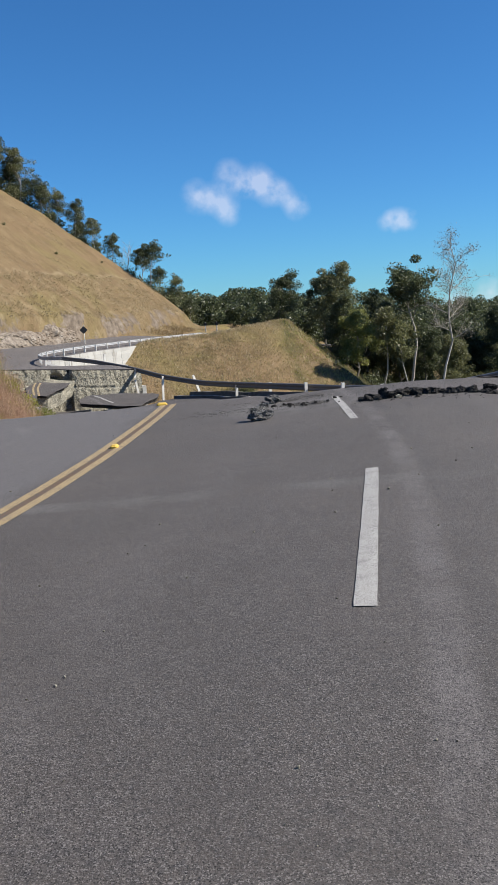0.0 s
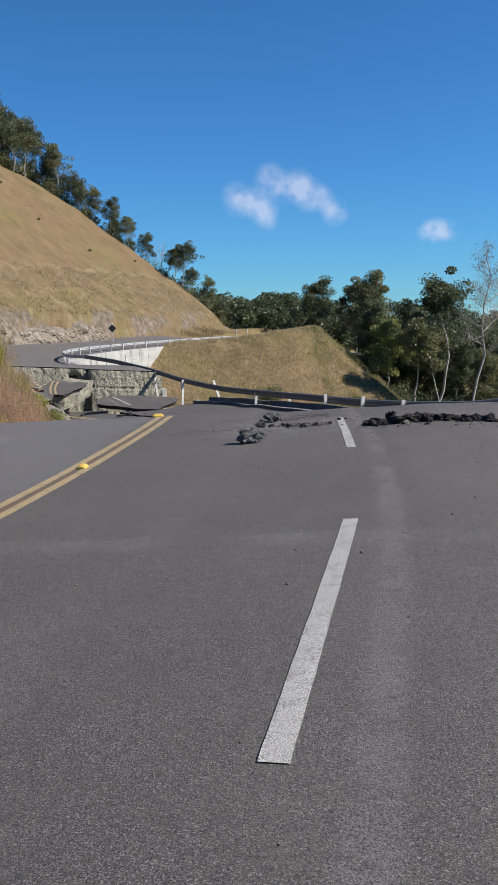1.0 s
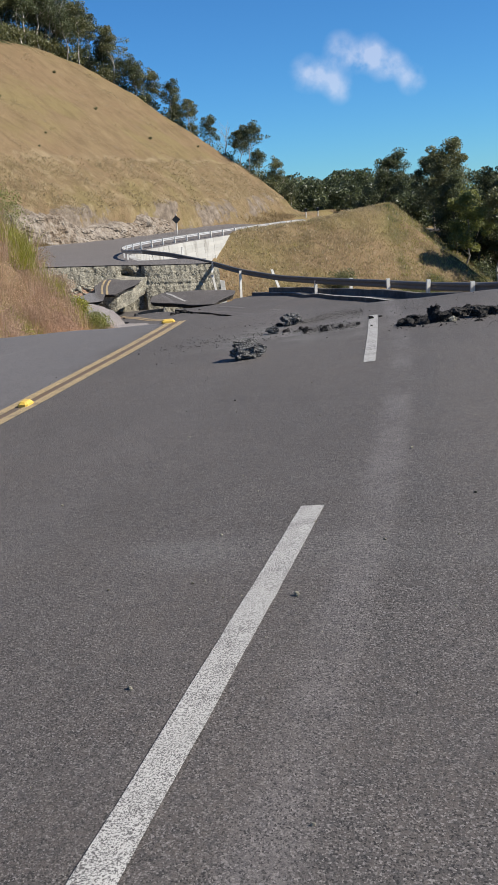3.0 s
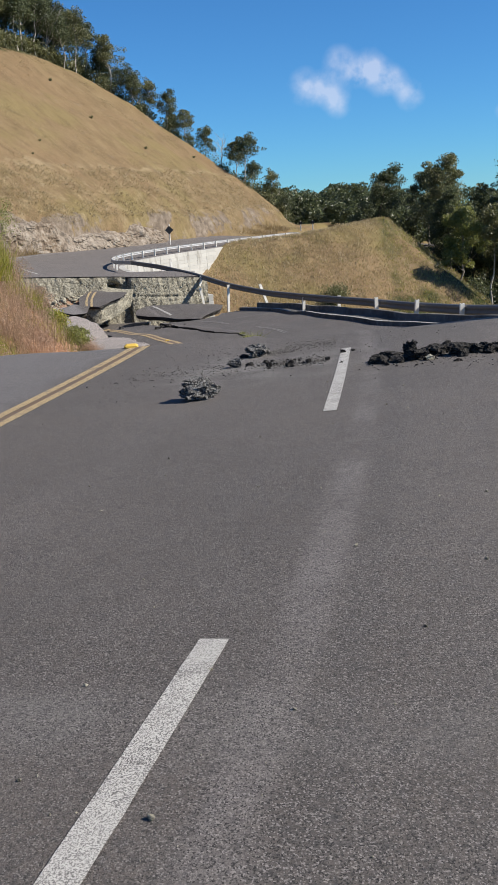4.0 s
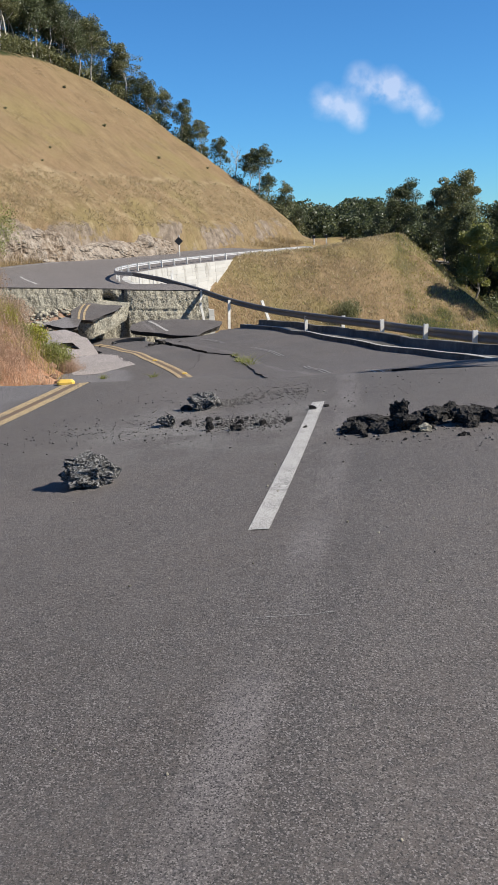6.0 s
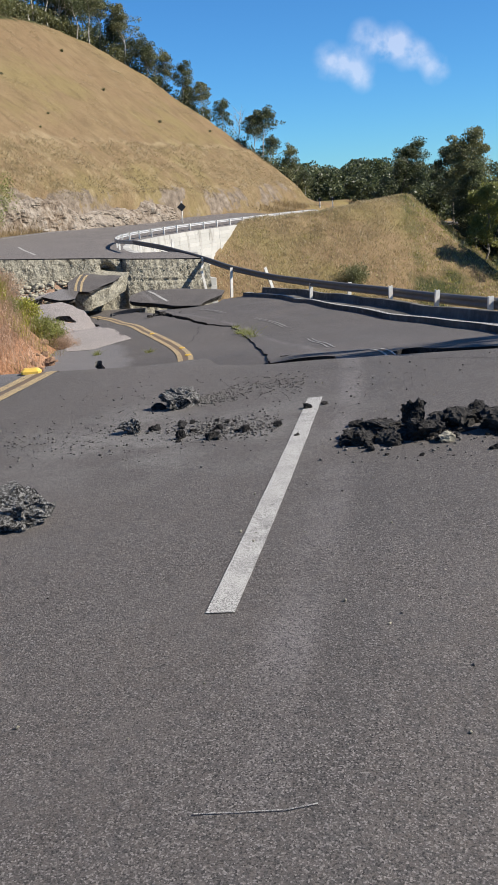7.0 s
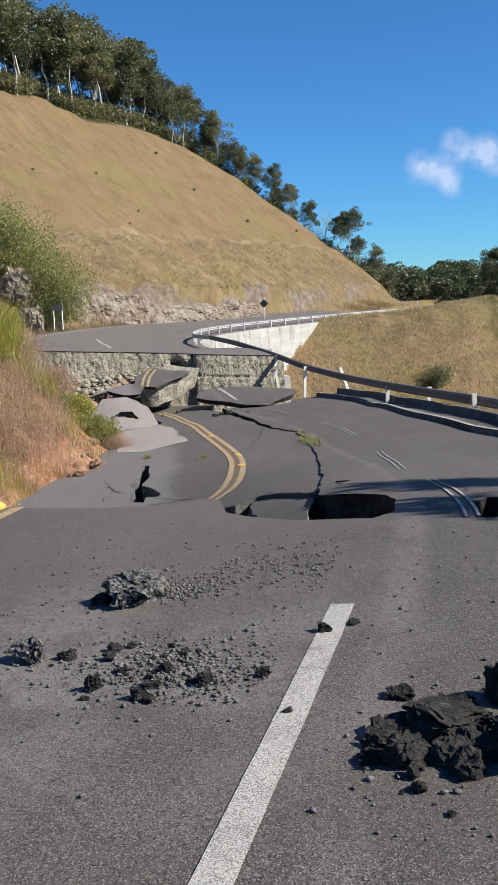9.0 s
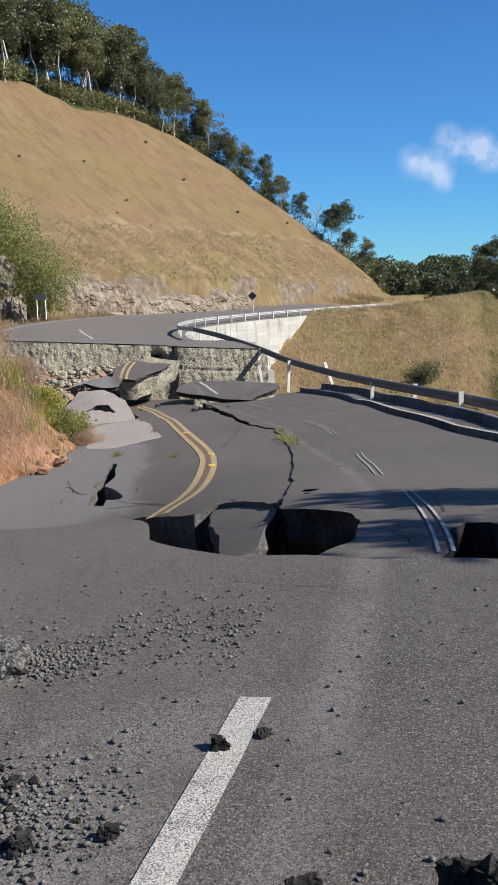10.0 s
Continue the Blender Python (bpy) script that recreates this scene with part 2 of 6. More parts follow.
def block_mat(name, color):
    m, n, l, b = mat(name, 0.85)
    oi = n.new("ShaderNodeObjectInfo")
    col = blend(n, l, mathn(n, l, "MULTIPLY", oi.outputs["Random"], 0.5), color, tuple(c * 0.62 for c in color))
    col = blend(n, l, span(n, l, tex(n, l, 0.9, 6, 0.65, stretch=(1.0, 1.0, 0.3)), 0.5, 0.72, 0.0, 0.6), col, (0.13, 0.115, 0.09))
    col = blend(n, l, span(n, l, tex(n, l, 9, 4), 0.45, 0.75, 0.0, 0.35), col, tuple(c * 0.5 for c in color))
    l.new(col, b.inputs["Base Color"])
    return m


WALLC = block_mat("pale_concrete", (0.43, 0.42, 0.39))
OLDC = plain("old_concrete", (0.27, 0.265, 0.25), 0.85, 0, 0.6, 0.8, (0.30, 0.28, 0.25))
STEEL = plain("galvanised_steel", (0.45, 0.45, 0.45), 0.5, 0.3, 0.4, 2.0, (0.12, 0.10, 0.09))
# near rail's steel, with the shade on its visible side put into the colour
SHADED_STEEL = plain("shaded_steel", (0.17, 0.16, 0.15), 0.65, 0.15, 0.4, 2.0, (0.10, 0.085, 0.07))
POSTW = plain("pale_post", (0.80, 0.77, 0.70), 0.6, 0.1, 0.3, 5.0)
SIGNB = plain("sign_black", (0.015, 0.015, 0.016), 0.5, 0, 0.1)
BARK = rough_mat("bark", [(0.25, (0.10, 0.085, 0.065)), (0.55, (0.22, 0.19, 0.155)), (0.85, (0.42, 0.39, 0.34))], 2.5, 20, 0.6, 0.05)
PALEBARK = rough_mat("pale_bark", [(0.25, (0.26, 0.23, 0.19)), (0.55, (0.46, 0.42, 0.36)), (0.85, (0.66, 0.62, 0.55))], 2.5, 20, 0.5, 0.03)
WHITEP = worn_paint("white_paint", (0.49, 0.475, 0.44), 0.3)
FADEDP = worn_paint("faded_white_paint", (0.33, 0.32, 0.30), 0.4)
YELLOWP = worn_paint("yellow_paint", (0.50, 0.365, 0.175), 0.3)
STUDY = plain("yellow_plastic", (0.60, 0.40, 0.07), 0.4, 0, 0.15, 20)
LEAF_DARK = leaf_mat("forest_leaf", (0.045, 0.062, 0.028), (0.16, 0.18, 0.080), 0.45, 0.25)
LEAF_OLIVE = leaf_mat("olive_leaf", (0.09, 0.10, 0.04), (0.25, 0.25, 0.105), 0.45, 0.3)
LEAF_BRIGHT = leaf_mat("bright_leaf", (0.15, 0.17, 0.042), (0.36, 0.37, 0.11), 0.45, 0.8)
LEAF_YELLOW = leaf_mat("yellow_green_leaf", (0.22, 0.22, 0.025), (0.46, 0.44, 0.07), 0.45, 0.8)
DRYGRASS = leaf_mat("dry_grass", (0.28, 0.205, 0.105), (0.44, 0.33, 0.17), 0.5, 0.12)
SLOPEGRASS = leaf_mat("slope_grass", (0.34, 0.265, 0.14), (0.52, 0.42, 0.24), 0.6, 0.12)
PINKGRASS = leaf_mat("pink_grass", (0.36, 0.225, 0.145), (0.64, 0.45, 0.31), 0.55, 0.7)
GREENGRASS = leaf_mat("green_grass", (0.22, 0.21, 0.05), (0.44, 0.40, 0.12), 0.45, 0.5)


def slope_mat():
    m, n, l, b = mat("dry_slope", 0.95)
    pos = n.new("ShaderNodeNewGeometry")
    big = tex(n, l, 0.035, 5, 0.6)
    mid = tex(n, l, 0.33, 7, 0.65)
    fine = tex(n, l, 3.2, 6, 0.7)
    streak = tex(n, l, 0.5, 6, 0.6, stretch=(1.0, 1.0, 0.18))
    col = ramp(n, l, mid, [(0.25, (0.115, 0.082, 0.045)), (0.5, (0.165, 0.120, 0.066)), (0.8, (0.23, 0.175, 0.098))])
    col = blend(n, l, span(n, l, big, 0.35, 0.65, 0.0, 0.5), col, (0.185, 0.118, 0.070))
    col = blend(n, l, span(n, l, streak, 0.5, 0.75, 0.0, 0.4), col, (0.20, 0.155, 0.080))
    col = blend(n, l, span(n, l, fine, 0.45, 0.75, 0.0, 0.35), col, (0.10, 0.072, 0.040))
    col = blend(n, l, span(n, l, tex(n, l, 0.06, 5, 0.65), 0.48, 0.64, 0.0, 0.6), col, (0.165, 0.14, 0.055))
    up = n.new("ShaderNodeAttribute")
    up.attribute_name = "up"
    uw = mathn(n, l, "ADD", up.outputs["Fac"], span(n, l, tex(n, l, 0.16, 6, 0.65), 0.2, 0.8, -1.6, 1.6))
    low = mathn(n, l, "MULTIPLY", span(n, l, uw, 12.2, 11.2), span(n, l, up.outputs["Fac"], 0.5, 3.0))
    clumps = span(n, l, tex(n, l, 0.95, 5, 0.7), 0.47, 0.62)
    col = blend(n, l, mathn(n, l, "MULTIPLY", mathn(n, l, "MULTIPLY", low, clumps), 0.6), col, (0.105, 0.080, 0.040))
    col = blend(n, l, mathn(n, l, "MULTIPLY", mathn(n, l, "MULTIPLY", low, span(n, l, tex(n, l, 0.5, 5, 0.7), 0.5, 0.66)), 0.5), col, (0.27, 0.215, 0.13))
    col = blend(n, l, span(n, l, uw, 12.6, 15.0, 0.0, 0.35), col, (0.165, 0.116, 0.064))
    crest = span(n, l, mathn(n, l, "ABSOLUTE", mathn(n, l, "SUBTRACT", uw, 12.3), 0.0), 0.9, 0.2)
    col = blend(n, l, mathn(n, l, "MULTIPLY", crest, span(n, l, tex(n, l, 0.25, 5, 0.7), 0.42, 0.64, 0.05, 0.6)), col, (0.26, 0.205, 0.125))
    furrow = tex(n, l, 0.8, 6, 0.7, stretch=(0.35, 1.0, 0.35, -28))
    col = blend(n, l, span(n, l, furrow, 0.46, 0.68, 0.0, 0.5), col, (0.095, 0.068, 0.038))
    at = n.new("ShaderNodeAttribute")
    at.attribute_name = "rock"
    rk = ramp(n, l, tex(n, l, 0.9, 8, 0.7), [(0.3, (0.055, 0.045, 0.036)), (0.5, (0.15, 0.12, 0.092)), (0.75, (0.27, 0.23, 0.185))])
    rmask = span(n, l, mathn(n, l, "ADD", at.outputs["Fac"], span(n, l, tex(n, l, 0.3, 6, 0.7), 0.3, 0.7, -0.55, 0.45)), 0.35, 0.6)
    col = blend(n, l, rmask, col, rk)
    so = n.new("ShaderNodeAttribute")
    so.attribute_name = "soil"
    sk = ramp(n, l, tex(n, l, 2.6, 9, 0.72), [(0.32, (0.12, 0.058, 0.03)), (0.48, (0.28, 0.15, 0.085)), (0.6, (0.36, 0.22, 0.14)), (0.75, (0.46, 0.36, 0.27))])
    smask = span(n, l, mathn(n, l, "ADD", so.outputs["Fac"], span(n, l, tex(n, l, 0.7, 5), 0.3, 0.7, -0.35, 0.35)), 0.4, 0.6)
    col = blend(n, l, smask, col, sk)
    gr = n.new("ShaderNodeAttribute")
    gr.attribute_name = "green"
    gmask = span(n, l, mathn(n, l, "ADD", gr.outputs["Fac"], span(n, l, tex(n, l, 0.12, 5), 0.3, 0.7, -0.3, 0.3)), 0.3, 0.7)
    col = blend(n, l, gmask, col, (0.034, 0.040, 0.016))
    l.new(col, b.inputs["Base Color"])
    nb = bump(n, l, b, fine, 0.8, 0.15)
    bump(n, l, b, mid, 0.7, 0.5, nb)
    b.inputs["Specular IOR Level"].default_value = 0.1
    return m


SLOPE = slope_mat()


# ---- geometry helpers ----
def vnoise(p, seed=0):
    """Smooth value noise of points (n, 2 or 3), in -1..1."""
    p = np.asarray(p, float)
    i, f = np.floor(p).astype(np.int64), p - np.floor(p)
    f = f * f * (3 - 2 * f)
    out = np.zeros(len(p))
    d = p.shape[1]
    primes = np.array([73856093, 19349663, 83492791])[:d]
    for c in range(2 ** d):
        bits = np.array([(c >> k) & 1 for k in range(d)])
        h = ((i + bits) * primes).sum(1) + seed * 1013904223
        h = (h ^ (h >> 13)) * 1274126177
        h = (h ^ (h >> 16)) & 0xFFFF
        w = np.prod(np.where(bits == 1, f, 1 - f), axis=1)
        out += w * (h / 32767.5 - 1)
    return out


def fbm(p, octaves=4, seed=0):
    p = np.asarray(p, float)
    out, a = np.zeros(len(p)), 1.0
    for o in range(octaves):
        out += a * vnoise(p * 2 ** o, seed + o)
        a *= 0.5
    return out


def mesh_of(name, verts, faces, material, smooth=False):
    me = bpy.data.meshes.new(name)
    me.from_pydata([tuple(map(float, v)) for v in verts], [], [tuple(int(i) for i in f) for f in faces])
    if material:
        for m in (material if isinstance(material, list) else [material]):
            me.materials.append(m)
    if smooth:
        me.polygons.foreach_set("use_smooth", [True] * len(me.polygons))
    me.update()
    return me


def part(name, mesh, parent=None, label="", m=None):
    ob = new(name, mesh)
    if parent:
        ob.parent = parent
    if m is not None:
        ob.matrix_basis = m
    if label:
        ob["label"] = label
    return ob


def empty(name, at, label, category, group="", kind=""):
    ob = new(name)
    ob.empty_display_size = 0.2
    ob.location = at
    return tagged(ob, label, category, group, kind)


def smooth01(x):
    x = np.clip(x, 0, 1)
    return x * x * (3 - 2 * x)


def set_attr(me, name, values):
    a = me.attributes.new(name, "FLOAT", "POINT")
    a.data.foreach_set("value", np.asarray(values, np.float32))


def box_arrays(sx, sy, sz, bev=0.0):
    """Verts and faces of a box with chamfered upright edges, centred in x and y, from z 0 to sz."""
    b = bev
    ring = [(-sx / 2 + b, -sy / 2), (sx / 2 - b, -sy / 2), (sx / 2, -sy / 2 + b), (sx / 2, sy / 2 - b), (sx / 2 - b, sy / 2), (-sx / 2 + b, sy / 2), (-sx / 2, sy / 2 - b), (-sx / 2, -sy / 2 + b)]
    v = [(x, y, 0) for x, y in ring] + [(x, y, sz) for x, y in ring]
    f = [tuple(range(7, -1, -1)), tuple(range(8, 16))] + [(i, (i + 1) % 8, 8 + (i + 1) % 8, 8 + i) for i in range(8)]
    return v, f


# ---- the road's line ----
HEAD_S = [-60, 0, 4.3, 8.4, 12.5, 24.5, 30, 37, 47, 62, 72, 84, 100, 115, 150, 200, 260]
HEAD_A = [-8, 2, 4.2, 7.6, 10.4, 22, 27, 33, 37.5, 42, 40, 28, 8, 0, -10, -45, -60]
RS = np.arange(-60, 240, 0.5)
RH = np.radians(np.interp(RS, HEAD_S, HEAD_A))
RX, RY = np.cumsum(-np.sin(RH) * 0.5), np.cumsum(np.cos(RH) * 0.5)
k0 = int(np.argmin(abs(RS)))
RX, RY = RX - RX[k0] + 0.33, RY - RY[k0] + 0.0
RNX, RNY = np.cos(RH), np.sin(RH)


def road_sl(x, y):
    """Along and across the road: metres along its lane line, and metres to the right of that."""
    x, y = np.atleast_1d(x).astype(float), np.atleast_1d(y).astype(float)
    s, lat = np.empty(x.shape), np.empty(x.shape)
    for a in range(0, len(x), 4000):
        dx, dy = x[a:a + 4000, None] - RX[None], y[a:a + 4000, None] - RY[None]
        k = np.argmin(dx * dx + dy * dy, axis=1)
        r = np.arange(len(k))
        lat[a:a + 4000] = dx[r, k] * RNX[k] + dy[r, k] * RNY[k]
        s[a:a + 4000] = RS[k] + (-dx[r, k] * np.sin(RH[k]) + dy[r, k] * np.cos(RH[k]))
    return s, lat


def road_xy(s, lat):
    s, lat = np.asarray(s, float), np.asarray(lat, float)
    return np.interp(s, RS, RX) + lat * np.interp(s, RS, RNX), np.interp(s, RS, RY) + lat * np.interp(s, RS, RNY)


def z_near(x, y):
    """The standing road before the break, whose outer lane bends down over the slip."""
    x, y = np.asarray(x, float), np.asarray(y, float)
    z = 0.068 * np.clip(x, -14, 0.2) + 0.012 * np.clip(x - 0.2, 0, 1.0) - 0.035 * np.clip(x - 1.2, 0, 7) + 0.012 * fbm(np.c_[x.ravel() * 0.35, y.ravel() * 0.25], 2, 3).reshape(x.shape)
    z = z - 0.155 * np.maximum(y - 16.3, 0) * smooth01((x + 3.4) / 0.7) * smooth01((0.4 - x) / 1.2)
    left = smooth01((-2.6 - x) / 2.5)
    go = 1 - (1 - np.clip((y - 16.6 - 0.10 * np.maximum(-x - 5.5, 0)) / 9.0, 0, 1)) ** 1.7
    return z * (1 - left * go) + left * go * z_slump(x, y)


def z_slump(x, y):
    """The sunken road."""
    x, y = np.asarray(x, float), np.asarray(y, float)
    z = -1.494 + 0.09 * np.clip(x, -36, 5) - 0.008 * np.clip(y, 0, 70)
    z = z + 0.10 * fbm(np.c_[x.ravel() * 0.16, y.ravel() * 0.16], 2, 8).reshape(x.shape)
    return z


def z_front(x, y):
    """The sunken slab, whose near end climbs to the standing road."""
    x, y = np.asarray(x, float), np.asarray(y, float)
    lat = road_sl(x.ravel(), y.ravel())[1].reshape(x.shape)
    lift = np.interp(y, [16, 17.5, 19.5, 21.7, 23.5, 25.4, 29.2, 33.8], [1.55, 1.4, 1.18, 0.9, 0.65, 0.45, 0.22, 0]) * smooth01((lat + 4.0) / 4.0)
    return z_slump(x, y) + lift


def z_far(x, y):
    x, y = np.asarray(x, float), np.asarray(y, float)
    s, lat = road_sl(x.ravel(), y.ravel())
    cross = np.interp(s, [56, 75], [0.03, -0.055])
    up = np.interp(s, [50, 120, 152, 175, 230], [-1.9, -1.75, -1.6, -3.2, -9])
    z = (up + cross * np.clip(lat, -13, 7)).reshape(x.shape)
    lip = smooth01((69 - s) / 11).reshape(x.shape)
    return z * (1 - lip) + lip * (-1.38 - 0.085 * (np.clip(x, -36, -16) + 22.6))


# ---- ground: one sheet to the horizon ----
TOE = [(-44, 200), (-46, 165), (-47.5, 140), (-49, 118), (-50.5, 100), (-55, 86), (-64, 70), (-80, 52), (-115, 22), (-170, -20)]
tx, ty = [], []
for (ax, ay), (bx, by) in zip(TOE, TOE[1:]):
    q = np.linspace(0, 1, 30, endpoint=False)
    tx.append(ax + (bx - ax) * q)
    ty.append(ay + (by - ay) * q)
tx, ty = np.concatenate(tx), np.concatenate(ty)
TD = np.c_[np.gradient(tx), np.gradient(ty)]
TD /= np.linalg.norm(TD, axis=1)[:, None]


def toe_depth(x, y):
    """Metres uphill from the foot of the cut slope."""
    out = np.empty(len(x))
    for a in range(0, len(x), 6000):
        dx, dy = x[a:a + 6000, None] - tx[None], y[a:a + 6000, None] - ty[None]
        k = np.argmin(dx * dx + dy * dy, axis=1)
        r = np.arange(len(k))
        side = TD[k, 0] * dy[r, k] - TD[k, 1] * dx[r, k]
        out[a:a + 6000] = np.where(side < 0, 1, -1) * np.hypot(dx[r, k], dy[r, k])
    return out


def z_natural(x, y):
    n = 19.5 - 0.60 * (x + 75) - 0.19 * (y - 175) + np.interp(y, [110, 122, 130, 140, 150, 160, 168, 174], [-1, -0.8, 2.2, 4.6, 6.3, 6.6, 3.0, 0.5])
    n = np.where(n > 23, 23 + (n - 23) * 0.55, n) - 0.5 * np.maximum(y - 168, 0)
    return np.clip(n + 1.2 * fbm(np.c_[x / 14, y / 14], 3, 21), -30, 70)


FOOT_S = [-60, 14, 22, 26.7, 32.7, 37, 40, 43, 46, 52, 57, 62, 240]
FOOT_L = [9.5, 9.4, 7.2, 5.6, 5.4, 4.6, 5.0, 6.0, 7.2, 9.0, 12, 12, 12]


def terrain(x, y):
    """Ground height, and how rocky, earthy and green it is."""
    s, lat = road_sl(x, y)
    p2 = np.c_[x, y]
    rough = fbm(p2 * 0.5, 4, 5)
    valley = -15 + 2.0 * fbm(p2 / 25, 3, 9) + np.clip((y - 200) * 0.09, 0, 10) - np.clip((y - 420) * 0.05, 0, 60)
    valley = valley - np.clip(x - 30, 0, 200) * 0.06
    near, slump, far = z_near(x, y), z_slump(x, y), z_far(x, y)
    w1 = smooth01((s - 14) / 3.0)
    brink = 57.4
    w2 = smooth01((s - brink) / 0.9)
    base = (near * (1 - w1) + slump * w1) * (1 - w2) + far * w2
    # to the right the bank falls to the valley; beside the far road a wall holds it
    foot = np.interp(s, [-60, 16, 24, 52, 57, 60, 66, 126, 132, 240], [-0.3, -0.3, -0.9, -1.2, -3.0, -4.6, -6.5, -6.5, -0.4, -0.3])
    right = base + foot - 0.66 * np.maximum(lat - 6.0, 0) + 0.25 * rough
    right = np.maximum(right, valley)
    # grassy knoll beyond the wall
    d1 = 0.80 * (x + 35.0) - 0.60 * (y - 119)
    d2 = 0.97 * (x + 21.0) + 0.24 * (y - 131)
    d = np.maximum(np.maximum(d1, d2), 0) + 0.35 * np.clip(np.minimum(d1, d2) + 4, 0, 4)
    top = -1.6 + 1.5 * smooth01((x + 36) / 14) + 0.012 * np.clip(y - 131, 0, 60)
    knoll = top - 0.80 * d + 0.22 * rough
    knoll = np.where((s > 92) & (lat > 5.2), knoll, -99)
    # left: bank beside the slip, cut slope and hill beyond
    bl = -lat - np.interp(s, FOOT_S, FOOT_L)
    hgt = np.interp(s, [-60, 10, 20, 26, 30, 34, 38, 42, 46, 50, 56, 64, 240], [1.0, 1.1, 1.2, 1.4, 2.4, 4.0, 5.8, 6.6, 5.0, 2.6, 1.2, 0.4, 0.4])
    bank = np.where(s < 36, np.maximum(base, near + 0.10 * smooth01(bl / 0.4)), base) - 0.2 + hgt * smooth01(bl / 6) + 0.35 * np.clip(bl, 0, 1.5) * (rough + 0.3) + 0.06 * np.clip(bl - 9, 0, 60)
    bank = bank + 4.6 * np.exp(-((x + 55.5) ** 2 + (y - 81.5) ** 2) / 22)
    u = toe_depth(x, y)
    cut = -1.3 + 0.5 * smooth01(u / 2) + 3.0 * smooth01((u - 1.6) / 2.2) + 0.80 * np.clip(u - 3.2, 0, 8.2) + 0.58 * np.clip(u - 11.4, 0, 2.0) + 0.80 * np.maximum(u - 13.4, 0)
    cut = cut + 0.35 * fbm(p2 / 5, 3, 33) * np.clip(u, 0, 3) / 3
    hill = np.where(u > 0, np.minimum(cut, np.maximum(z_natural(x, y), -0.6)), -99)
    z = np.where(lat > 5.2, np.maximum(right, knoll), base)
    z = np.where(lat < -5.0, np.where(bl > 0, np.maximum(bank, base - 0.3), base), z)
    z = np.where((lat < -9) & (u > 0), np.maximum(hill, z), z)
    # under the pavements and in the broken ground the sheet lies lower
    inside = (lat <= 5.2) & (bl <= 0) & ((lat > -8.1) | (s > 15))
    z = np.where(inside, z - 0.45, z)
    pit = smooth01((s - 15.5) / 2.5) * smooth01((brink + 0.5 - s) / 1.5) * smooth01((6.0 - lat) / 1.5) * smooth01((lat + 9.5) / 3)
    pit = pit * np.where(s > 33, smooth01((lat + 6.0) / 2.0), 1)
    z = z - pit * (0.9 + 0.25 * rough) - 3.4 * smooth01((s - 16.6) / 1.2) * smooth01((29 - s) / 5) * smooth01((5.5 - lat) / 2) * smooth01((lat + 5.2) / 2)
    z = np.where(y > 215, np.maximum(z * (lat < 20) + valley * (lat >= 20), valley), z)
    rock = 0.75 * smooth01((u - 1.6) / 1.0) * smooth01((5.4 - u) / 2.0) * (0.55 + 0.6 * smooth01((112 - y) / 25) + 0.5 * fbm(p2 / 6, 3, 91))
    soil = smooth01((lat + 20) / 6) * smooth01(bl / 0.5 + 0.6) * smooth01((s - 14) / 4) * smooth01((50 - s) / 6) * smooth01((3.2 - bl) / 2.0)
    soil = np.maximum(soil, 0.5 * pit * (lat < -3))
    green = np.clip((np.minimum(cut, 99) > z_natural(x, y) + 0.3) * (u > 4), 0, 1) * 0.9
    green = np.maximum(green, smooth01((y - 190) / 30))
    green = np.maximum(green, smooth01((lat - 16) / 10) * (knoll < -3) * (right > knoll) * 0.8)
    green = np.maximum(green, 0.55 * smooth01((d2 + 3) / 4) * (knoll > -50))
    return z, rock, soil, green


def lines(*spans):
    return np.concatenate([np.arange(a, b, st) for a, b, st in spans] + [[spans[-1][1]]])


gx = lines((-2600, -600, 250), (-600, -160, 20), (-160, -75, 2.2), (-75, -34, 0.8), (-34, 8, 0.55), (8, 60, 2.5), (60, 300, 16), (300, 2600, 230))
gy = lines((-2000, -200, 200), (-200, -20, 15), (-20, 14, 1.2), (14, 64, 0.55), (64, 175, 0.95), (175, 330, 5), (330, 800, 30), (800, 3000, 200))
GX, GY = np.meshgrid(gx, gy)
fx, fy = GX.ravel(), GY.ravel()
gz, g_rock, g_soil, g_green = terrain(fx, fy)
nxg = len(gx)
idx = np.arange(len(fx)).reshape(len(gy), nxg)
quads = np.stack([idx[:-1, :-1], idx[:-1, 1:], idx[1:, 1:], idx[1:, :-1]], -1).reshape(-1, 4)
me = mesh_of("ground", np.c_[fx, fy, gz], quads, SLOPE, True)
set_attr(me, "up", np.clip(toe_depth(fx, fy), -5, 90))
set_attr(me, "rock", g_rock)
set_attr(me, "soil", g_soil)
set_attr(me, "green", g_green)
ground = tagged(new("ground", me), "dry grassy hillside with red soil and a rocky cut", "ground", kind="structure")


# ---- pavements ----
def jitter(pts, step, amount, seed):
    """A closed outline with broken, wandering edges."""
    out = []
    for (ax, ay), (bx, by) in zip(pts, pts[1:] + pts[:1]):
        n = max(1, int(math.hypot(bx - ax, by - ay) / step))
        for i in range(n):
            out.append((ax + (bx - ax) * i / n, ay + (by - ay) * i / n))
    out = np.array(out)
    out[:, 0] += amount * fbm(out * 1.1, 3, seed)
    out[:, 1] += amount * fbm(out * 1.1 + 40, 3, seed + 7)
    return out


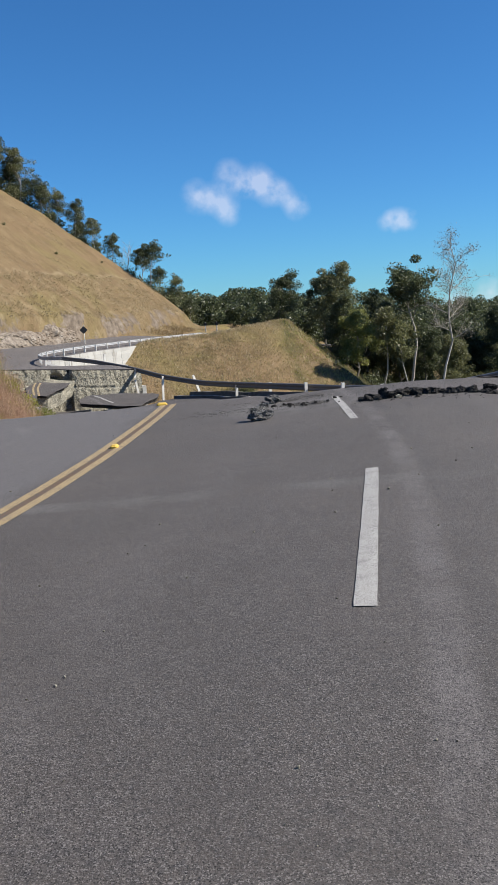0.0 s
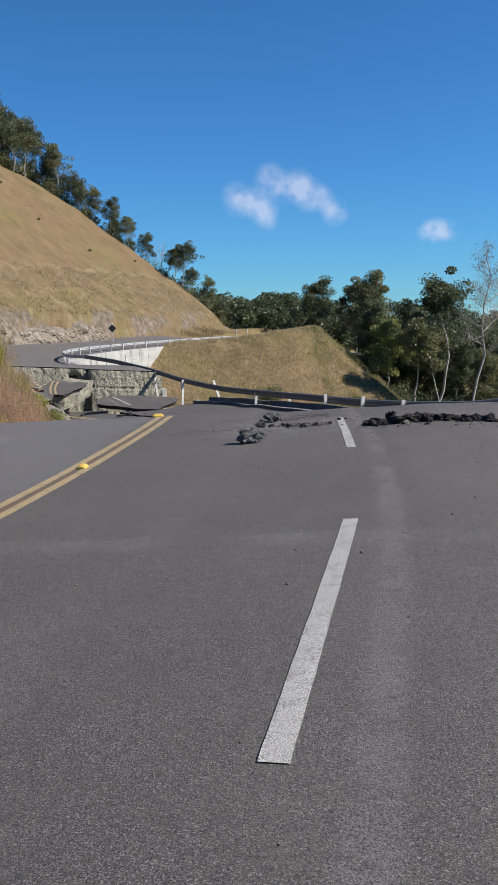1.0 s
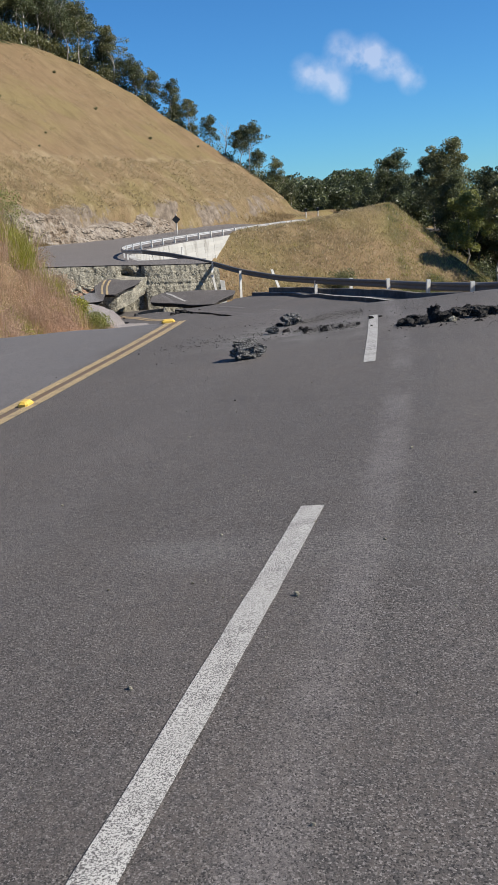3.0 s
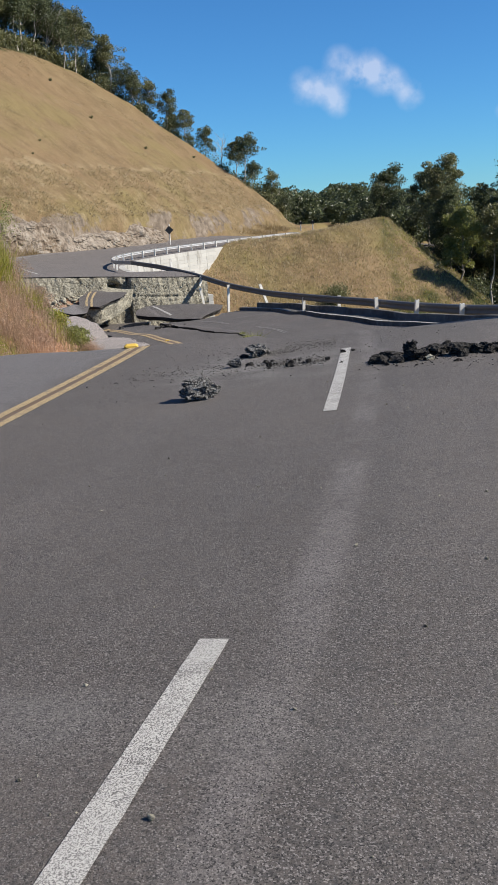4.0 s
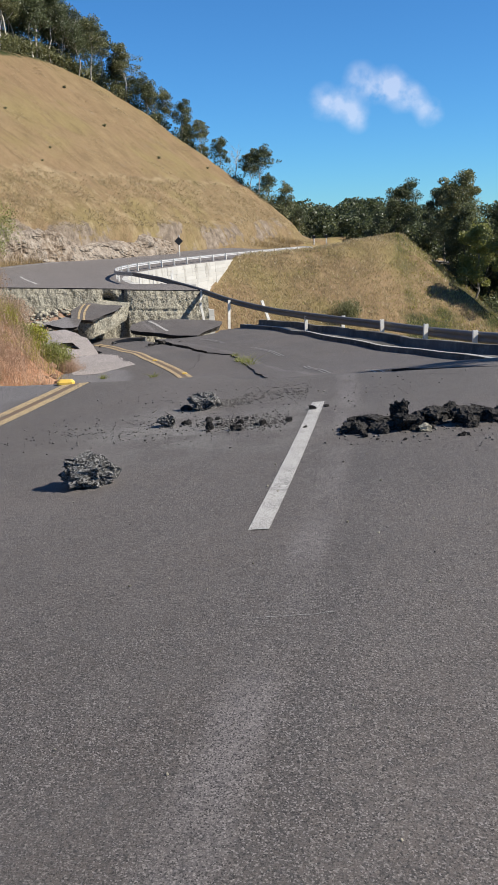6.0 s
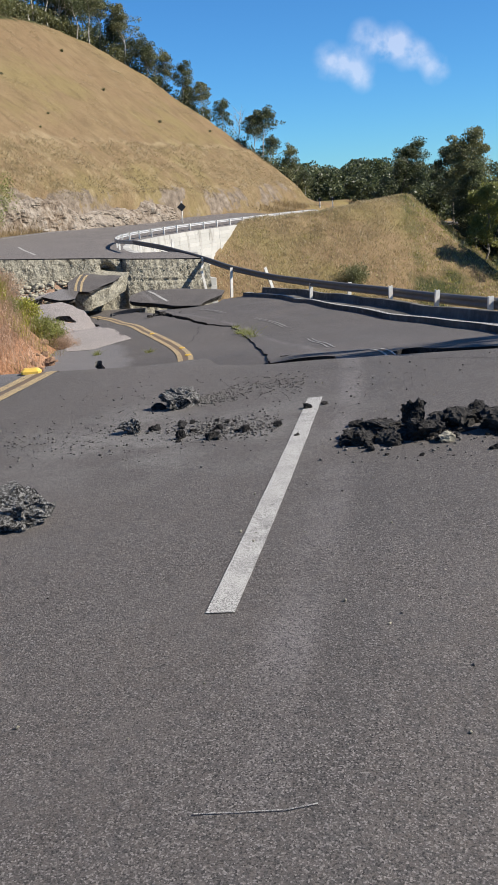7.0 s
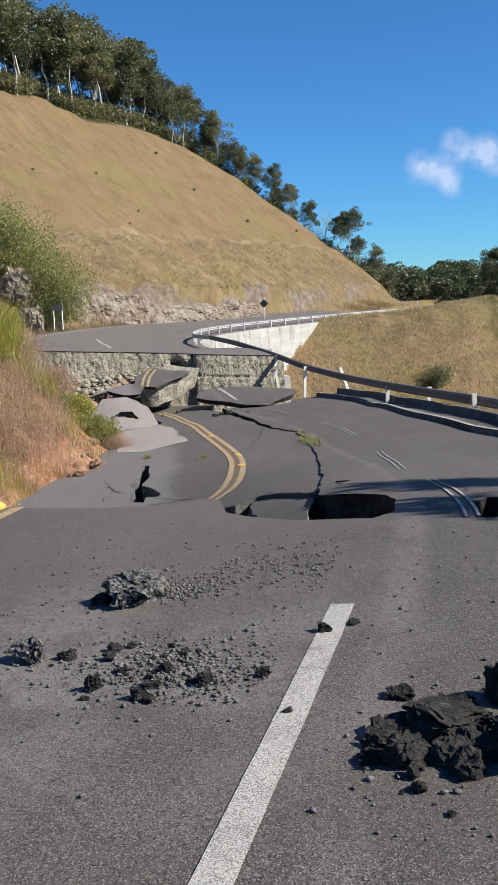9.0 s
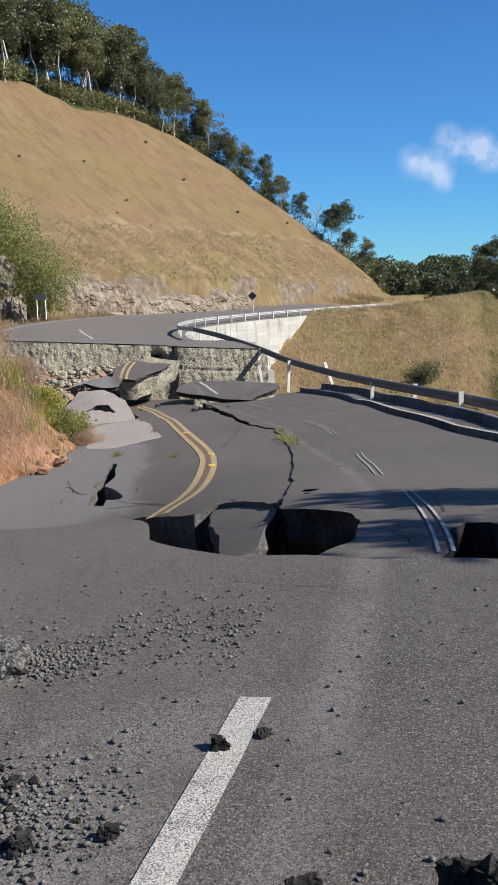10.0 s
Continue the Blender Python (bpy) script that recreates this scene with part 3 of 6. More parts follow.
def inside_poly(px, py, poly):
    res = np.zeros(len(px), bool)
    x1, y1 = poly[:, 0], poly[:, 1]
    x2, y2 = np.roll(x1, -1), np.roll(y1, -1)
    for a, b, c, d in zip(x1, y1, x2, y2):
        hit = ((b > py) != (d > py))
        if d != b:
            res ^= hit & (px < (c - a) * (py - b) / (d - b) + a)
    return res


def slab(name, outline, zfun, res, depth, mats, seed=1, amount=0.12, holes=(), parent=None, rough_side=0.12):
    """A sheet of pavement with a broken rim: a top that follows zfun and ragged sides."""
    poly = jitter(outline, res, amount, seed)
    hole_polys = [jitter(h, res, amount * 0.8, seed + 50 + i) for i, h in enumerate(holes)]
    lo, hi = poly.min(0) - res, poly.max(0) + res
    xs, ys = np.arange(lo[0], hi[0], res), np.arange(lo[1], hi[1], res)
    X, Y = np.meshgrid(xs, ys)
    cx, cy = (X[:-1, :-1] + res / 2).ravel(), (Y[:-1, :-1] + res / 2).ravel()
    keep = inside_poly(cx, cy, poly)
    for h in hole_polys:
        keep &= ~inside_poly(cx, cy, h)
    ii = np.arange(X.size).reshape(X.shape)
    q = np.stack([ii[:-1, :-1], ii[:-1, 1:], ii[1:, 1:], ii[1:, :-1]], -1).reshape(-1, 4)[keep]
    used, inv = np.unique(q, return_inverse=True)
    q = inv.reshape(-1, 4)
    vx, vy = X.ravel()[used], Y.ravel()[used]
    e = np.concatenate([q[:, [0, 1]], q[:, [1, 2]], q[:, [2, 3]], q[:, [3, 0]]])
    count = {}
    for a, b in e.tolist():
        count[(a, b)] = 1
    rim = [(a, b) for a, b in count if (b, a) not in count]
    rv = np.unique(np.array(rim))
    allp = np.concatenate([poly] + hole_polys)
    nxt = np.concatenate([np.roll(poly, -1, 0)] + [np.roll(h, -1, 0) for h in hole_polys])
    for v in rv:
        p = np.array([vx[v], vy[v]])
        ab = nxt - allp
        t = np.clip(((p - allp) * ab).sum(1) / np.maximum((ab * ab).sum(1), 1e-9), 0, 1)
        c = allp + ab * t[:, None]
        k = np.argmin(((c - p) ** 2).sum(1))
        if np.hypot(*(c[k] - p)) < res * 1.2:
            vx[v], vy[v] = c[k]
    vz = np.asarray(zfun(vx, vy), float)
    verts = [np.c_[vx, vy, vz]]
    faces = q.tolist()
    mids = [0] * len(faces)
    # sides: rows down from the rim, drawn in and out
    rows, ri = 4, {int(v): i for i, v in enumerate(rv)}
    cxm, cym = vx.mean(), vy.mean()
    nrm = np.zeros((len(rv), 2))
    for a, b in rim:
        t = np.array([vx[b] - vx[a], vy[b] - vy[a]])
        t = np.array([t[1], -t[0]]) / max(np.hypot(*t), 1e-6)
        nrm[ri[a]] += t
        nrm[ri[b]] += t
    nrm /= np.maximum(np.linalg.norm(nrm, axis=1), 1e-6)[:, None]
    start = len(vx)
    for r in range(0, rows + 1):
        if r == 0:
            verts.append(np.c_[vx[rv], vy[rv], vz[rv]])
            continue
        dz = depth * (r / rows) ** 1.2
        o = rough_side * fbm(np.c_[vx[rv] * 2.2, vy[rv] * 2.2, np.full(len(rv), r * 1.7)], 2, seed + 3) - 0.04 * r
        verts.append(np.c_[vx[rv] + nrm[:, 0] * o, vy[rv] + nrm[:, 1] * o, vz[rv] - dz + (0.03 * fbm(np.c_[vx[rv] * 5, vy[rv] * 5], 1, r) if r < rows else 0)])
    for a, b in rim:
        for r in range(rows):
            ua, ub = start + r * len(rv) + ri[a], start + r * len(rv) + ri[b]
            la, lb = start + (r + 1) * len(rv) + ri[a], start + (r + 1) * len(rv) + ri[b]
            faces.append((ub, ua, la, lb))
            mids.append(1 if r < 2 else 2)
    me = mesh_of(name, np.concatenate(verts), faces, mats)
    me.polygons.foreach_set("material_index", mids)
    sm = [m == 0 for m in mids]
    me.polygons.foreach_set("use_smooth", sm)
    va = np.concatenate(verts)
    set_attr(me, "lat", road_sl(va[:, 0], va[:, 1])[1])
    return part(name, me, parent)


def edge_line(s0, s1, lat, step=2.0):
    ss = np.arange(s0, s1 + 0.01, step)
    return [tuple(map(float, road_xy(s, lat))) for s in ss]


MATS = [ASPH, EDGE, BASECOURSE]
MATS2 = [ASPH_OLD, EDGE, DARKSOIL]
MATS3 = [ASPH_GREY, EDGE, BASECOURSE]
MATS4 = [ASPH_PALE, AGG, BASECOURSE]

# standing road, with the outer lane bending down to the slip
brk = [(3.4, 16.9), (1.2, 16.3), (-0.8, 16.4), (-1.3, 16.25), (-1.75, 16.4), (-2.3, 16.3), (-3.0, 16.6), (-3.9, 17.6), (-5.2, 19.6), (-6.6, 21.9), (-7.6, 23.2), (-8.9, 24.7)]
back = [(-9.5, 24.9), (-10.1, 24.6), (-10.6, 23.6), (-10.9, 22.0)]
road = slab("road", edge_line(-30, 15, 5.0, 3) + brk + back + edge_line(-30, 18, -7.9, 3)[::-1], z_near, 0.22, 0.55, MATS, 2, 0.10)
tagged(road, "worn dark asphalt road broken off at a landslip", "road", kind="structure")

# sunken pieces
KERB_S, KERB_L = [26, 31, 34, 37, 41, 46, 53], [4.2, 4.15, 4.05, 3.85, 4.2, 4.75, 4.95]


def kerb_line(s0, s1, off, step=1.5):
    return [tuple(map(float, road_xy(q, np.interp(q, KERB_S, KERB_L) + off))) for q in np.arange(s0, s1 + 0.01, step)]


crack = [(-3.98, 21.21), (-4.69, 23.11), (-5.36, 24.88), (-6.95, 28.76), (-8.32, 31.92), (-9.95, 34.9), (-11.45, 36.6), (-12.9, 38.6), (-15.2, 42.2), (-17.2, 45.1), (-18.4, 46.5)]
slab_right = slab("road_slab", kerb_line(18, 51, -0.04) + [(-15.9, 48.9), (-15.5, 47.6), (-16.0, 46.4), (-17.2, 46.1)] + crack[::-1]
                  + [(-3.75, 20.42), (-3.43, 19.96), (-2.89, 19.49), (-2.51, 19.18), (-2.28, 18.76), (-2.06, 18.31), (-1.96, 17.78), (-1.91, 17.25), (-1.95, 16.96), (-1.95, 16.1), (-1.2, 16.0), (-1.16, 17.01), (-1.23, 17.37), (-1.3, 17.75), (-1.28, 18.17), (-1.13, 18.05), (-0.7, 17.5), (0.6, 17.0), (2.2, 17.2)], z_front, 0.16, 0.75, MATS2, 11, 0.08,
                  holes=[[(-3.78, 21.25), (-4.23, 22.47), (-4.18, 22.6), (-3.95, 22.31), (-3.88, 21.78)]])
tagged(slab_right, "sunken cracked slab of asphalt road below the break", "road", kind="structure")
slab_left = slab("road_slab", [(-3.84, 21.23), (-4.55, 23.13), (-5.22, 24.9), (-6.81, 28.78), (-8.18, 31.94), (-9.95, 35.0), (-11.7, 36.8), (-13.8, 39.7), (-16.0, 43.0), (-18.3, 45.8), (-19.9, 47.2), (-20.3, 49.7),
                               (-23.6, 49.7), (-22.6, 46.9), (-21.5, 45.4), (-19.0, 42.2), (-18.5, 41.0), (-19.4, 38.6), (-17.4, 35.2), (-14.6, 31.4), (-14.0, 28.8), (-12.6, 25.4), (-11.4, 23.6), (-9.4, 23.7), (-7.54, 23.67), (-6.62, 23.07), (-5.86, 22.45), (-5.77, 22.64), (-5.65, 22.86), (-5.13, 22.47), (-4.35, 21.47)],
                 lambda x, y: z_front(x, y) - 0.035, 0.13, 1.2, [ASPH_OLD, AGG, BASECOURSE], 17, 0.06,
                 holes=[[(-12.16, 30.15), (-10.98, 28.21), (-10.38, 27.05), (-9.97, 26.69), (-9.36, 26.01), (-9.29, 25.69), (-9.59, 25.82), (-9.26, 25.18), (-9.58, 25.19), (-10.03, 25.93), (-10.41, 26.72), (-10.72, 27.1), (-11.4, 28.49), (-12.37, 30.18)]])
slab_low = slab("asphalt_slab", [(-2.76, 17.63), (-3.46, 18.46), (-4.52, 20.5), (-5.5, 22.22), (-6.34, 24.25), (-5.84, 23.98), (-4.94, 23.01), (-4.32, 21.94), (-3.66, 19.89)], lambda x, y: z_front(x, y) - 0.10, 0.12, 0.8, [ASPH_OLD, AGG, BASECOURSE], 19, 0.06)
silt = slab("silt", [(-18.4, 38.3), (-18.6, 41.2), (-16.5, 38.8), (-13.3, 34.3), (-13.6, 33.4), (-13.9, 32.6), (-14.9, 32.7)], lambda x, y: z_slump(x, y) - 0.026, 0.2, 0.03, [ASPH_PALE, ASPH_PALE, ASPH_PALE], 27, 0.08, (), slab_left, 0.01)
silt["label"] = "pale grey film of dried silt"
tagged(slab_low, "narrow dropped piece of asphalt beside a black hole", "asphalt slab", "broken road slabs")
tagged(slab_left, "sunken asphalt lane with bent yellow lines, split by cracks", "road", kind="structure")

# far road beyond the slip
far_out = [tuple(map(float, road_xy(q, b))) for q, b in ((57.1, 4.9), (57.0, 3.0), (56.95, 0.7), (57.0, 0.25), (57.35, 0.1), (57.3, -3.0), (57.2, -6.0), (57.3, -9.2))]
far_road = slab("road", far_out + edge_line(61, 214, -9.2, 4) + edge_line(60, 214, 4.9, 4)[::-1], z_far, 0.8, 0.5, MATS3, 23, 0.05)
tagged(far_road, "pale weathered asphalt road curving away past a hill", "road", kind="structure")

# bare rock at the foot of the cut
keep = (ty > 58) & (ty < 122)
rx_, ry_ = tx[keep][::-1], ty[keep][::-1]
rd = np.r_[0, np.cumsum(np.hypot(np.diff(rx_), np.diff(ry_)))]
ra, rb = np.arange(0, rd[-1], 0.22), np.linspace(0, 1, 26)
RA, RB = np.meshgrid(ra, rb, indexing="ij")
bx0, by0 = np.interp(RA.ravel(), rd, rx_), np.interp(RA.ravel(), rd, ry_)
tdx, tdy = np.gradient(np.interp(ra, rd, rx_)), np.gradient(np.interp(ra, rd, ry_))
ln_ = np.hypot(tdx, tdy)
ux, uy = np.repeat(-tdy / ln_, len(rb)), np.repeat(tdx / ln_, len(rb))
pp = np.c_[RA.ravel() * 0.9, RB.ravel() * 3.6]
into = 1.5 + 1.9 * RB.ravel() ** 1.2 - 0.4 * np.abs(fbm(pp * 0.4, 2, 44)) - 0.16 * fbm(pp * np.array([2.4, 0.6]), 3, 45) - 0.16 * np.floor(2.5 * fbm(pp * np.array([0.5, 0.9]), 2, 46))
hgt_ = (3.6 + 1.3 * fbm(np.c_[RA.ravel() * 0.12, RA.ravel() * 0], 3, 47)) * np.interp(RA.ravel(), [0, 6, 40, rd[-1]], [0.6, 1.1, 1.0, 0.5])
fade = smooth01((RB.ravel() - 0.82) / 0.18)
rxx, ryy = bx0 + ux * (into + 1.2 * fade), by0 + uy * (into + 1.2 * fade)
rzz = -1.6 + RB.ravel() * (hgt_ + 0.6) + 0.12 * fbm(pp * 1.7, 2, 48)
n, k = RA.shape
i, j = np.meshgrid(np.arange(n - 1), np.arange(k - 1), indexing="ij")
me = bpy.data.meshes.new("rock_face")
me.from_pydata(np.c_[rxx, ryy, rzz].tolist(), [], np.stack([i * k + j, (i + 1) * k + j, (i + 1) * k + j + 1, i * k + j + 1], -1).reshape(-1, 4).tolist())
me.materials.append(ROCK)
tagged(new("rock_face", me), "brown and grey bare rock at the foot of the cut", "rock face", kind="structure")


def fast_mesh(name, verts, faces, material, smooth=False):
    """A mesh from arrays; all faces have the same number of corners."""
    me = bpy.data.meshes.new(name)
    verts, faces = np.asarray(verts, np.float32), np.asarray(faces, np.int32)
    me.vertices.add(len(verts))
    me.vertices.foreach_set("co", verts.ravel())
    k = faces.shape[1]
    me.loops.add(faces.size)
    me.loops.foreach_set("vertex_index", faces.ravel())
    me.polygons.add(len(faces))
    me.polygons.foreach_set("loop_start", np.arange(0, faces.size, k, dtype=np.int32))
    for m in (material if isinstance(material, list) else [material]):
        me.materials.append(m)
    if smooth:
        me.polygons.foreach_set("use_smooth", np.ones(len(faces), bool))
    me.update()
    me.validate()
    return me


# ---- lane markings ----
def strip(name, xs, ys, width, zfun, material, parent, label="", lift=0.005, ragged=0.002, seed=0):
    """A painted line along points, a thin raised film."""
    xs, ys = np.asarray(xs, float), np.asarray(ys, float)
    d = np.r_[0, np.cumsum(np.hypot(np.diff(xs), np.diff(ys)))]
    q = np.arange(0, d[-1] + 0.05, 0.12)
    x, y = np.interp(q, d, xs), np.interp(q, d, ys)
    tx_, ty_ = np.gradient(x), np.gradient(y)
    ln = np.hypot(tx_, ty_)
    nx_, ny_ = ty_ / ln, -tx_ / ln
    rows = []
    for k, o in enumerate((-0.5, -0.17, 0.17, 0.5)):
        w = o * width + (ragged * fbm(np.c_[q * 6, np.full(len(q), seed + o * 9)], 2, seed) if k in (0, 3) else 0)
        px, py = x + nx_ * w, y + ny_ * w
        rows.append(np.c_[px, py, zfun(px, py) + lift])
    v = np.stack(rows, 1).reshape(-1, 3)
    n = len(q)
    i = (np.arange(n - 1)[:, None] * 4 + np.arange(3)[None]).ravel()
    f = np.stack([i, i + 1, i + 5, i + 4], 1)
    me = fast_mesh(name, v, f, material, True)
    return part(name, me, parent, label)


def along(s0, s1, lat):
    ss = np.linspace(s0, s1, max(3, int((s1 - s0) / 0.5)))
    return road_xy(ss, np.full(len(ss), lat))


def path_line(name, pts, width, zfun, material, parent, label="", lift=0.005, seed=0):
    p = np.array(pts, float)
    for _ in range(3):
        m = (p[:-1] + p[1:]) / 2
        q = np.empty((2 * len(p) - 1, 2))
        q[0::2], q[1::2] = p, m
        q[1:-1] = (q[:-2] + 2 * q[1:-1] + q[2:]) / 4
        p = q
    return strip(name, p[:, 0], p[:, 1], width, zfun, material, parent, label, lift, 0.0025, seed)


path_line("lane_dash", [(0.247, 2.25), (0.12, 4.3), (-0.02, 6.38)], 0.122, z_near, WHITEP, road, "worn white lane dash", seed=1)
path_line("lane_dash", [(-0.58, 10.59), (-0.94, 12.6), (-1.315, 14.53)], 0.118, z_near, WHITEP, road, "worn white lane dash", seed=2)
path_line("lane_dash", [(0.72, -7.5), (0.55, -3.4)], 0.125, z_near, WHITEP, road, seed=3)
for off in (-0.115, 0.115):
    path_line("centre_line", [(-2.8 + off, -14), (-2.95 + off, -4), (-3.1 + off, 2.2), (-3.29 + off, 5.16), (-3.62 + off, 7.63), (-3.86 + off, 9.49), (-4.55 + off, 13.5), (-5.1 + off, 16.3), (-5.2 + off, 16.7)], 0.125, z_near, YELLOWP, road, "dirty yellow centre line", seed=4)
path_line("scratch", [(-0.2, 9.45), (-0.12, 9.465), (-0.03, 9.50), (0.02, 9.50), (0.1, 9.55)], 0.0028, z_near, FADEDP, road, "pale scratch in the asphalt", seed=50)
LINEDIRT = worn_paint("line_dirt", (0.16, 0.095, 0.045), 0.4)
path_line("line_gap", [(-2.8, -14), (-2.95, -4), (-3.1, 2.2), (-3.29, 5.16), (-3.62, 7.63), (-3.86, 9.49), (-4.55, 13.5), (-5.1, 16.3), (-5.2, 16.7)], 0.10, z_near, LINEDIRT, road, "brown dirt between the yellow lines", 0.003, seed=5)
path_line("edge_line", [(-6.6, -8), (-7.1, 4), (-8.0, 11), (-9.3, 16.5), (-9.9, 18.6)], 0.12, z_near, WHITEP, road, "worn white edge line", seed=6)
path_line("edge_line", [(5.2, -14), (4.4, -4), (3.95, 2), (3.6, 8), (2.7, 15.8)], 0.12, z_near, WHITEP, road, "worn white edge line", seed=7)
# on the sunken slabs
for k, pts in enumerate(([(-1.16, 16.92), (-1.29, 17.37), (-1.49, 18.04), (-1.92, 19.42), (-2.7, 21.84)], [(-3.96, 24.96), (-5.87, 29.84)], [(-7.75, 33.7), (-10.0, 37.2)], [(-12.55, 40.9), (-15.3, 44.8)])):
    a = np.array(pts)
    d = a[-1] - a[0]
    nrm = np.array([d[1], -d[0]]) / np.hypot(*d)
    for o in (-0.055, 0.055) if k else (-0.045, 0.045):
        path_line("lane_dash", (a + nrm * o).tolist(), 0.036 if k else 0.024, z_front, FADEDP if k else WHITEP, slab_right, "faded white lane dash", 0.012, 20 + k)
z_left = lambda x, y: z_front(x, y) - 0.035
for off in (-0.13, 0.13):
    ypts = np.array([(-7, 23.33), (-7.15, 24.11), (-7.17, 24.71), (-7.91, 26.62), (-9.1, 29.18), (-10.43, 31.63), (-11.9, 33.5), (-14.0, 36.6), (-16.1, 39.6), (-18.2, 42.6), (-20.0, 44.9), (-22.0, 47.2)])
    dd = np.gradient(ypts, axis=0)
    dd /= np.linalg.norm(dd, axis=1)[:, None]
    if off > 0:
        path_line("line_gap", ypts.tolist(), 0.12, z_left, LINEDIRT, slab_left, "brown dirt between the yellow lines", 0.009, 31)
    path_line("centre_line", (ypts + np.c_[dd[:, 1], -dd[:, 0]] * off).tolist(), 0.13, z_left, YELLOWP, slab_left, "dirty bent yellow centre line", 0.012, 30)
path_line("edge_line", list(zip(*along(70, 110, -8.2))), 0.14, z_far, WHITEP, far_road, "faint white edge line", 0.01, 37)
path_line("lane_mark", [(-42.0, 71.0), (-38.2, 66.1), (-34.5, 61.9), (-30.5, 56.5)], 0.2, z_far, WHITEP, far_road, "chipped white paint mark", 0.01, 38)


# cracks: near-black strips laid on the asphalt, painted shade instead of real gaps
CRACKM, cn, cl, cb = mat("crack_shade", 1.0)
cb.inputs["Base Color"].default_value = (0.012, 0.011, 0.010, 1)


def crack_line(pts, width, zfun, parent, seed):
    """A wandering crack as a flat strip coloured like a shaded gap, wide and narrow by turns."""
    p = np.array(pts, float)
    dd_ = np.r_[0, np.cumsum(np.hypot(*np.diff(p, axis=0).T))]
    q = np.arange(0, dd_[-1], 0.05)
    x, y = np.interp(q, dd_, p[:, 0]), np.interp(q, dd_, p[:, 1])
    x, y = x + 0.05 * fbm(np.c_[q * 2.2, q * 0], 3, seed), y + 0.05 * fbm(np.c_[q * 2.2, q * 0 + 5], 3, seed)
    t_ = np.gradient(np.c_[x, y], axis=0)
    t_ /= np.maximum(np.linalg.norm(t_, axis=1), 1e-6)[:, None]
    w = 0.6 * width * (0.3 + 0.65 * np.abs(fbm(np.c_[q * 1.5, q * 0 + 9], 3, seed))) * smooth01(q / 0.3) * smooth01((dd_[-1] - q) / 0.3)
    a_, b2 = np.c_[x + t_[:, 1] * w / 2, y - t_[:, 0] * w / 2], np.c_[x - t_[:, 1] * w / 2, y + t_[:, 0] * w / 2]
    v = np.concatenate([np.c_[a_, zfun(a_[:, 0], a_[:, 1]) + 0.004], np.c_[b2, zfun(b2[:, 0], b2[:, 1]) + 0.004]])
    n_ = len(q)
    f = np.stack([np.arange(n_ - 1), np.arange(1, n_), np.arange(1, n_) + n_, np.arange(n_ - 1) + n_], 1)
    return part("crack", fast_mesh("crack", v, f, CRACKM), parent)


for k, (pts, w) in enumerate([([(-2.9, 22.98), (-2.38, 21.33), (-1.92, 19.89), (-1.5, 18.46)], 0.035),
                              ([(-2.67, 24.11), (-2.5, 24.45), (-2.24, 24.3)], 0.04),
                              ([(-2.64, 20.89), (-2.39, 22.19), (-1.84, 22.07)], 0.02),
                              ([(-3.97, 22.32), (-3.94, 22.75)], 0.05),
                              ([(-1.84, 18.07), (-1.55, 17.48), (-1.37, 16.99)], 0.03)]):
    crack_line(pts, w, z_front, slab_right, 200 + k)
for k, (pts, w) in enumerate([([(-10.3, 31.8), (-10.28, 32.4), (-10.74, 33.75), (-11.9, 36.7)], 0.07),
                              ([(-11.57, 27.2), (-10.61, 26.37), (-10.18, 26.24)], 0.1),
                              ([(-9.51, 25), (-8.92, 25.03), (-8.28, 24.95), (-7.39, 24.41)], 0.06),
                              ([(-9.36, 25.79), (-8.52, 25.16), (-7.53, 24.56)], 0.06),
                              ([(-9.61, 26.91), (-9.25, 26.43), (-8.99, 25.91)], 0.06),
                              ([(-5.86, 23.07), (-5.63, 23.07), (-4.98, 22.24)], 0.06),
                              ([(-4.84, 21.06), (-4.62, 21.09), (-4.43, 21.16)], 0.05),
                              ([(-13.5, 35), (-12.4, 34.2), (-11.9, 33.3)], 0.02),
                              ([(-12.1, 28.04), (-10.96, 26.67), (-10.22, 25.11)], 0.03)]):
    crack_line(pts, w, z_left, slab_left, 220 + k)
for k, (pts, w) in enumerate([([(-2.3, 15.85), (-1.8, 15.75), (-1.3, 15.8)], 0.02), ([(-0.9, 16.0), (0.2, 15.8), (1.2, 16.0)], 0.03)]):
    crack_line(pts, w, z_near, road, 240 + k)

# road studs
def road_stud():
    v, f = box_arrays(0.17, 0.10, 0.022, 0.02)
    top = [(x * 0.7, y * 0.55, 0.045) for x, y, z in v[8:]]
    return mesh_of("road_stud", v + top, [f[0]] + f[2:] + [(8 + i, 8 + (i + 1) % 8, 16 + (i + 1) % 8, 16 + i) for i in range(8)] + [tuple(range(16, 24))], STUDY)


stud_me = road_stud()
for x, y in [(-8.75, 28.6), (-10.0, 31.0), (-12.9, 35.0)]:
    tagged(part("road_stud", stud_me, m=pose(x, y, float(z_left(x, y)) + 0.006, 0, 0, 20) @ Matrix.Scale(0.95, 4)), "yellow plastic road stud on the sunken centre line", "road stud", "studs on the centre line")
for k, (x, y, a) in enumerate([(-3.88, 9.72, 100), (-5.3, 16.5, 25), (-3.25, 4.0, 95)]):
    st = part("road_stud", stud_me, m=pose(x, y, float(z_near(x, y)) + 0.004, 0, 0, a) @ Matrix.Scale(1.35 if k == 1 else 1.1, 4))
    tagged(st, "yellow plastic road stud on the centre line", "road stud", "studs on the centre line")


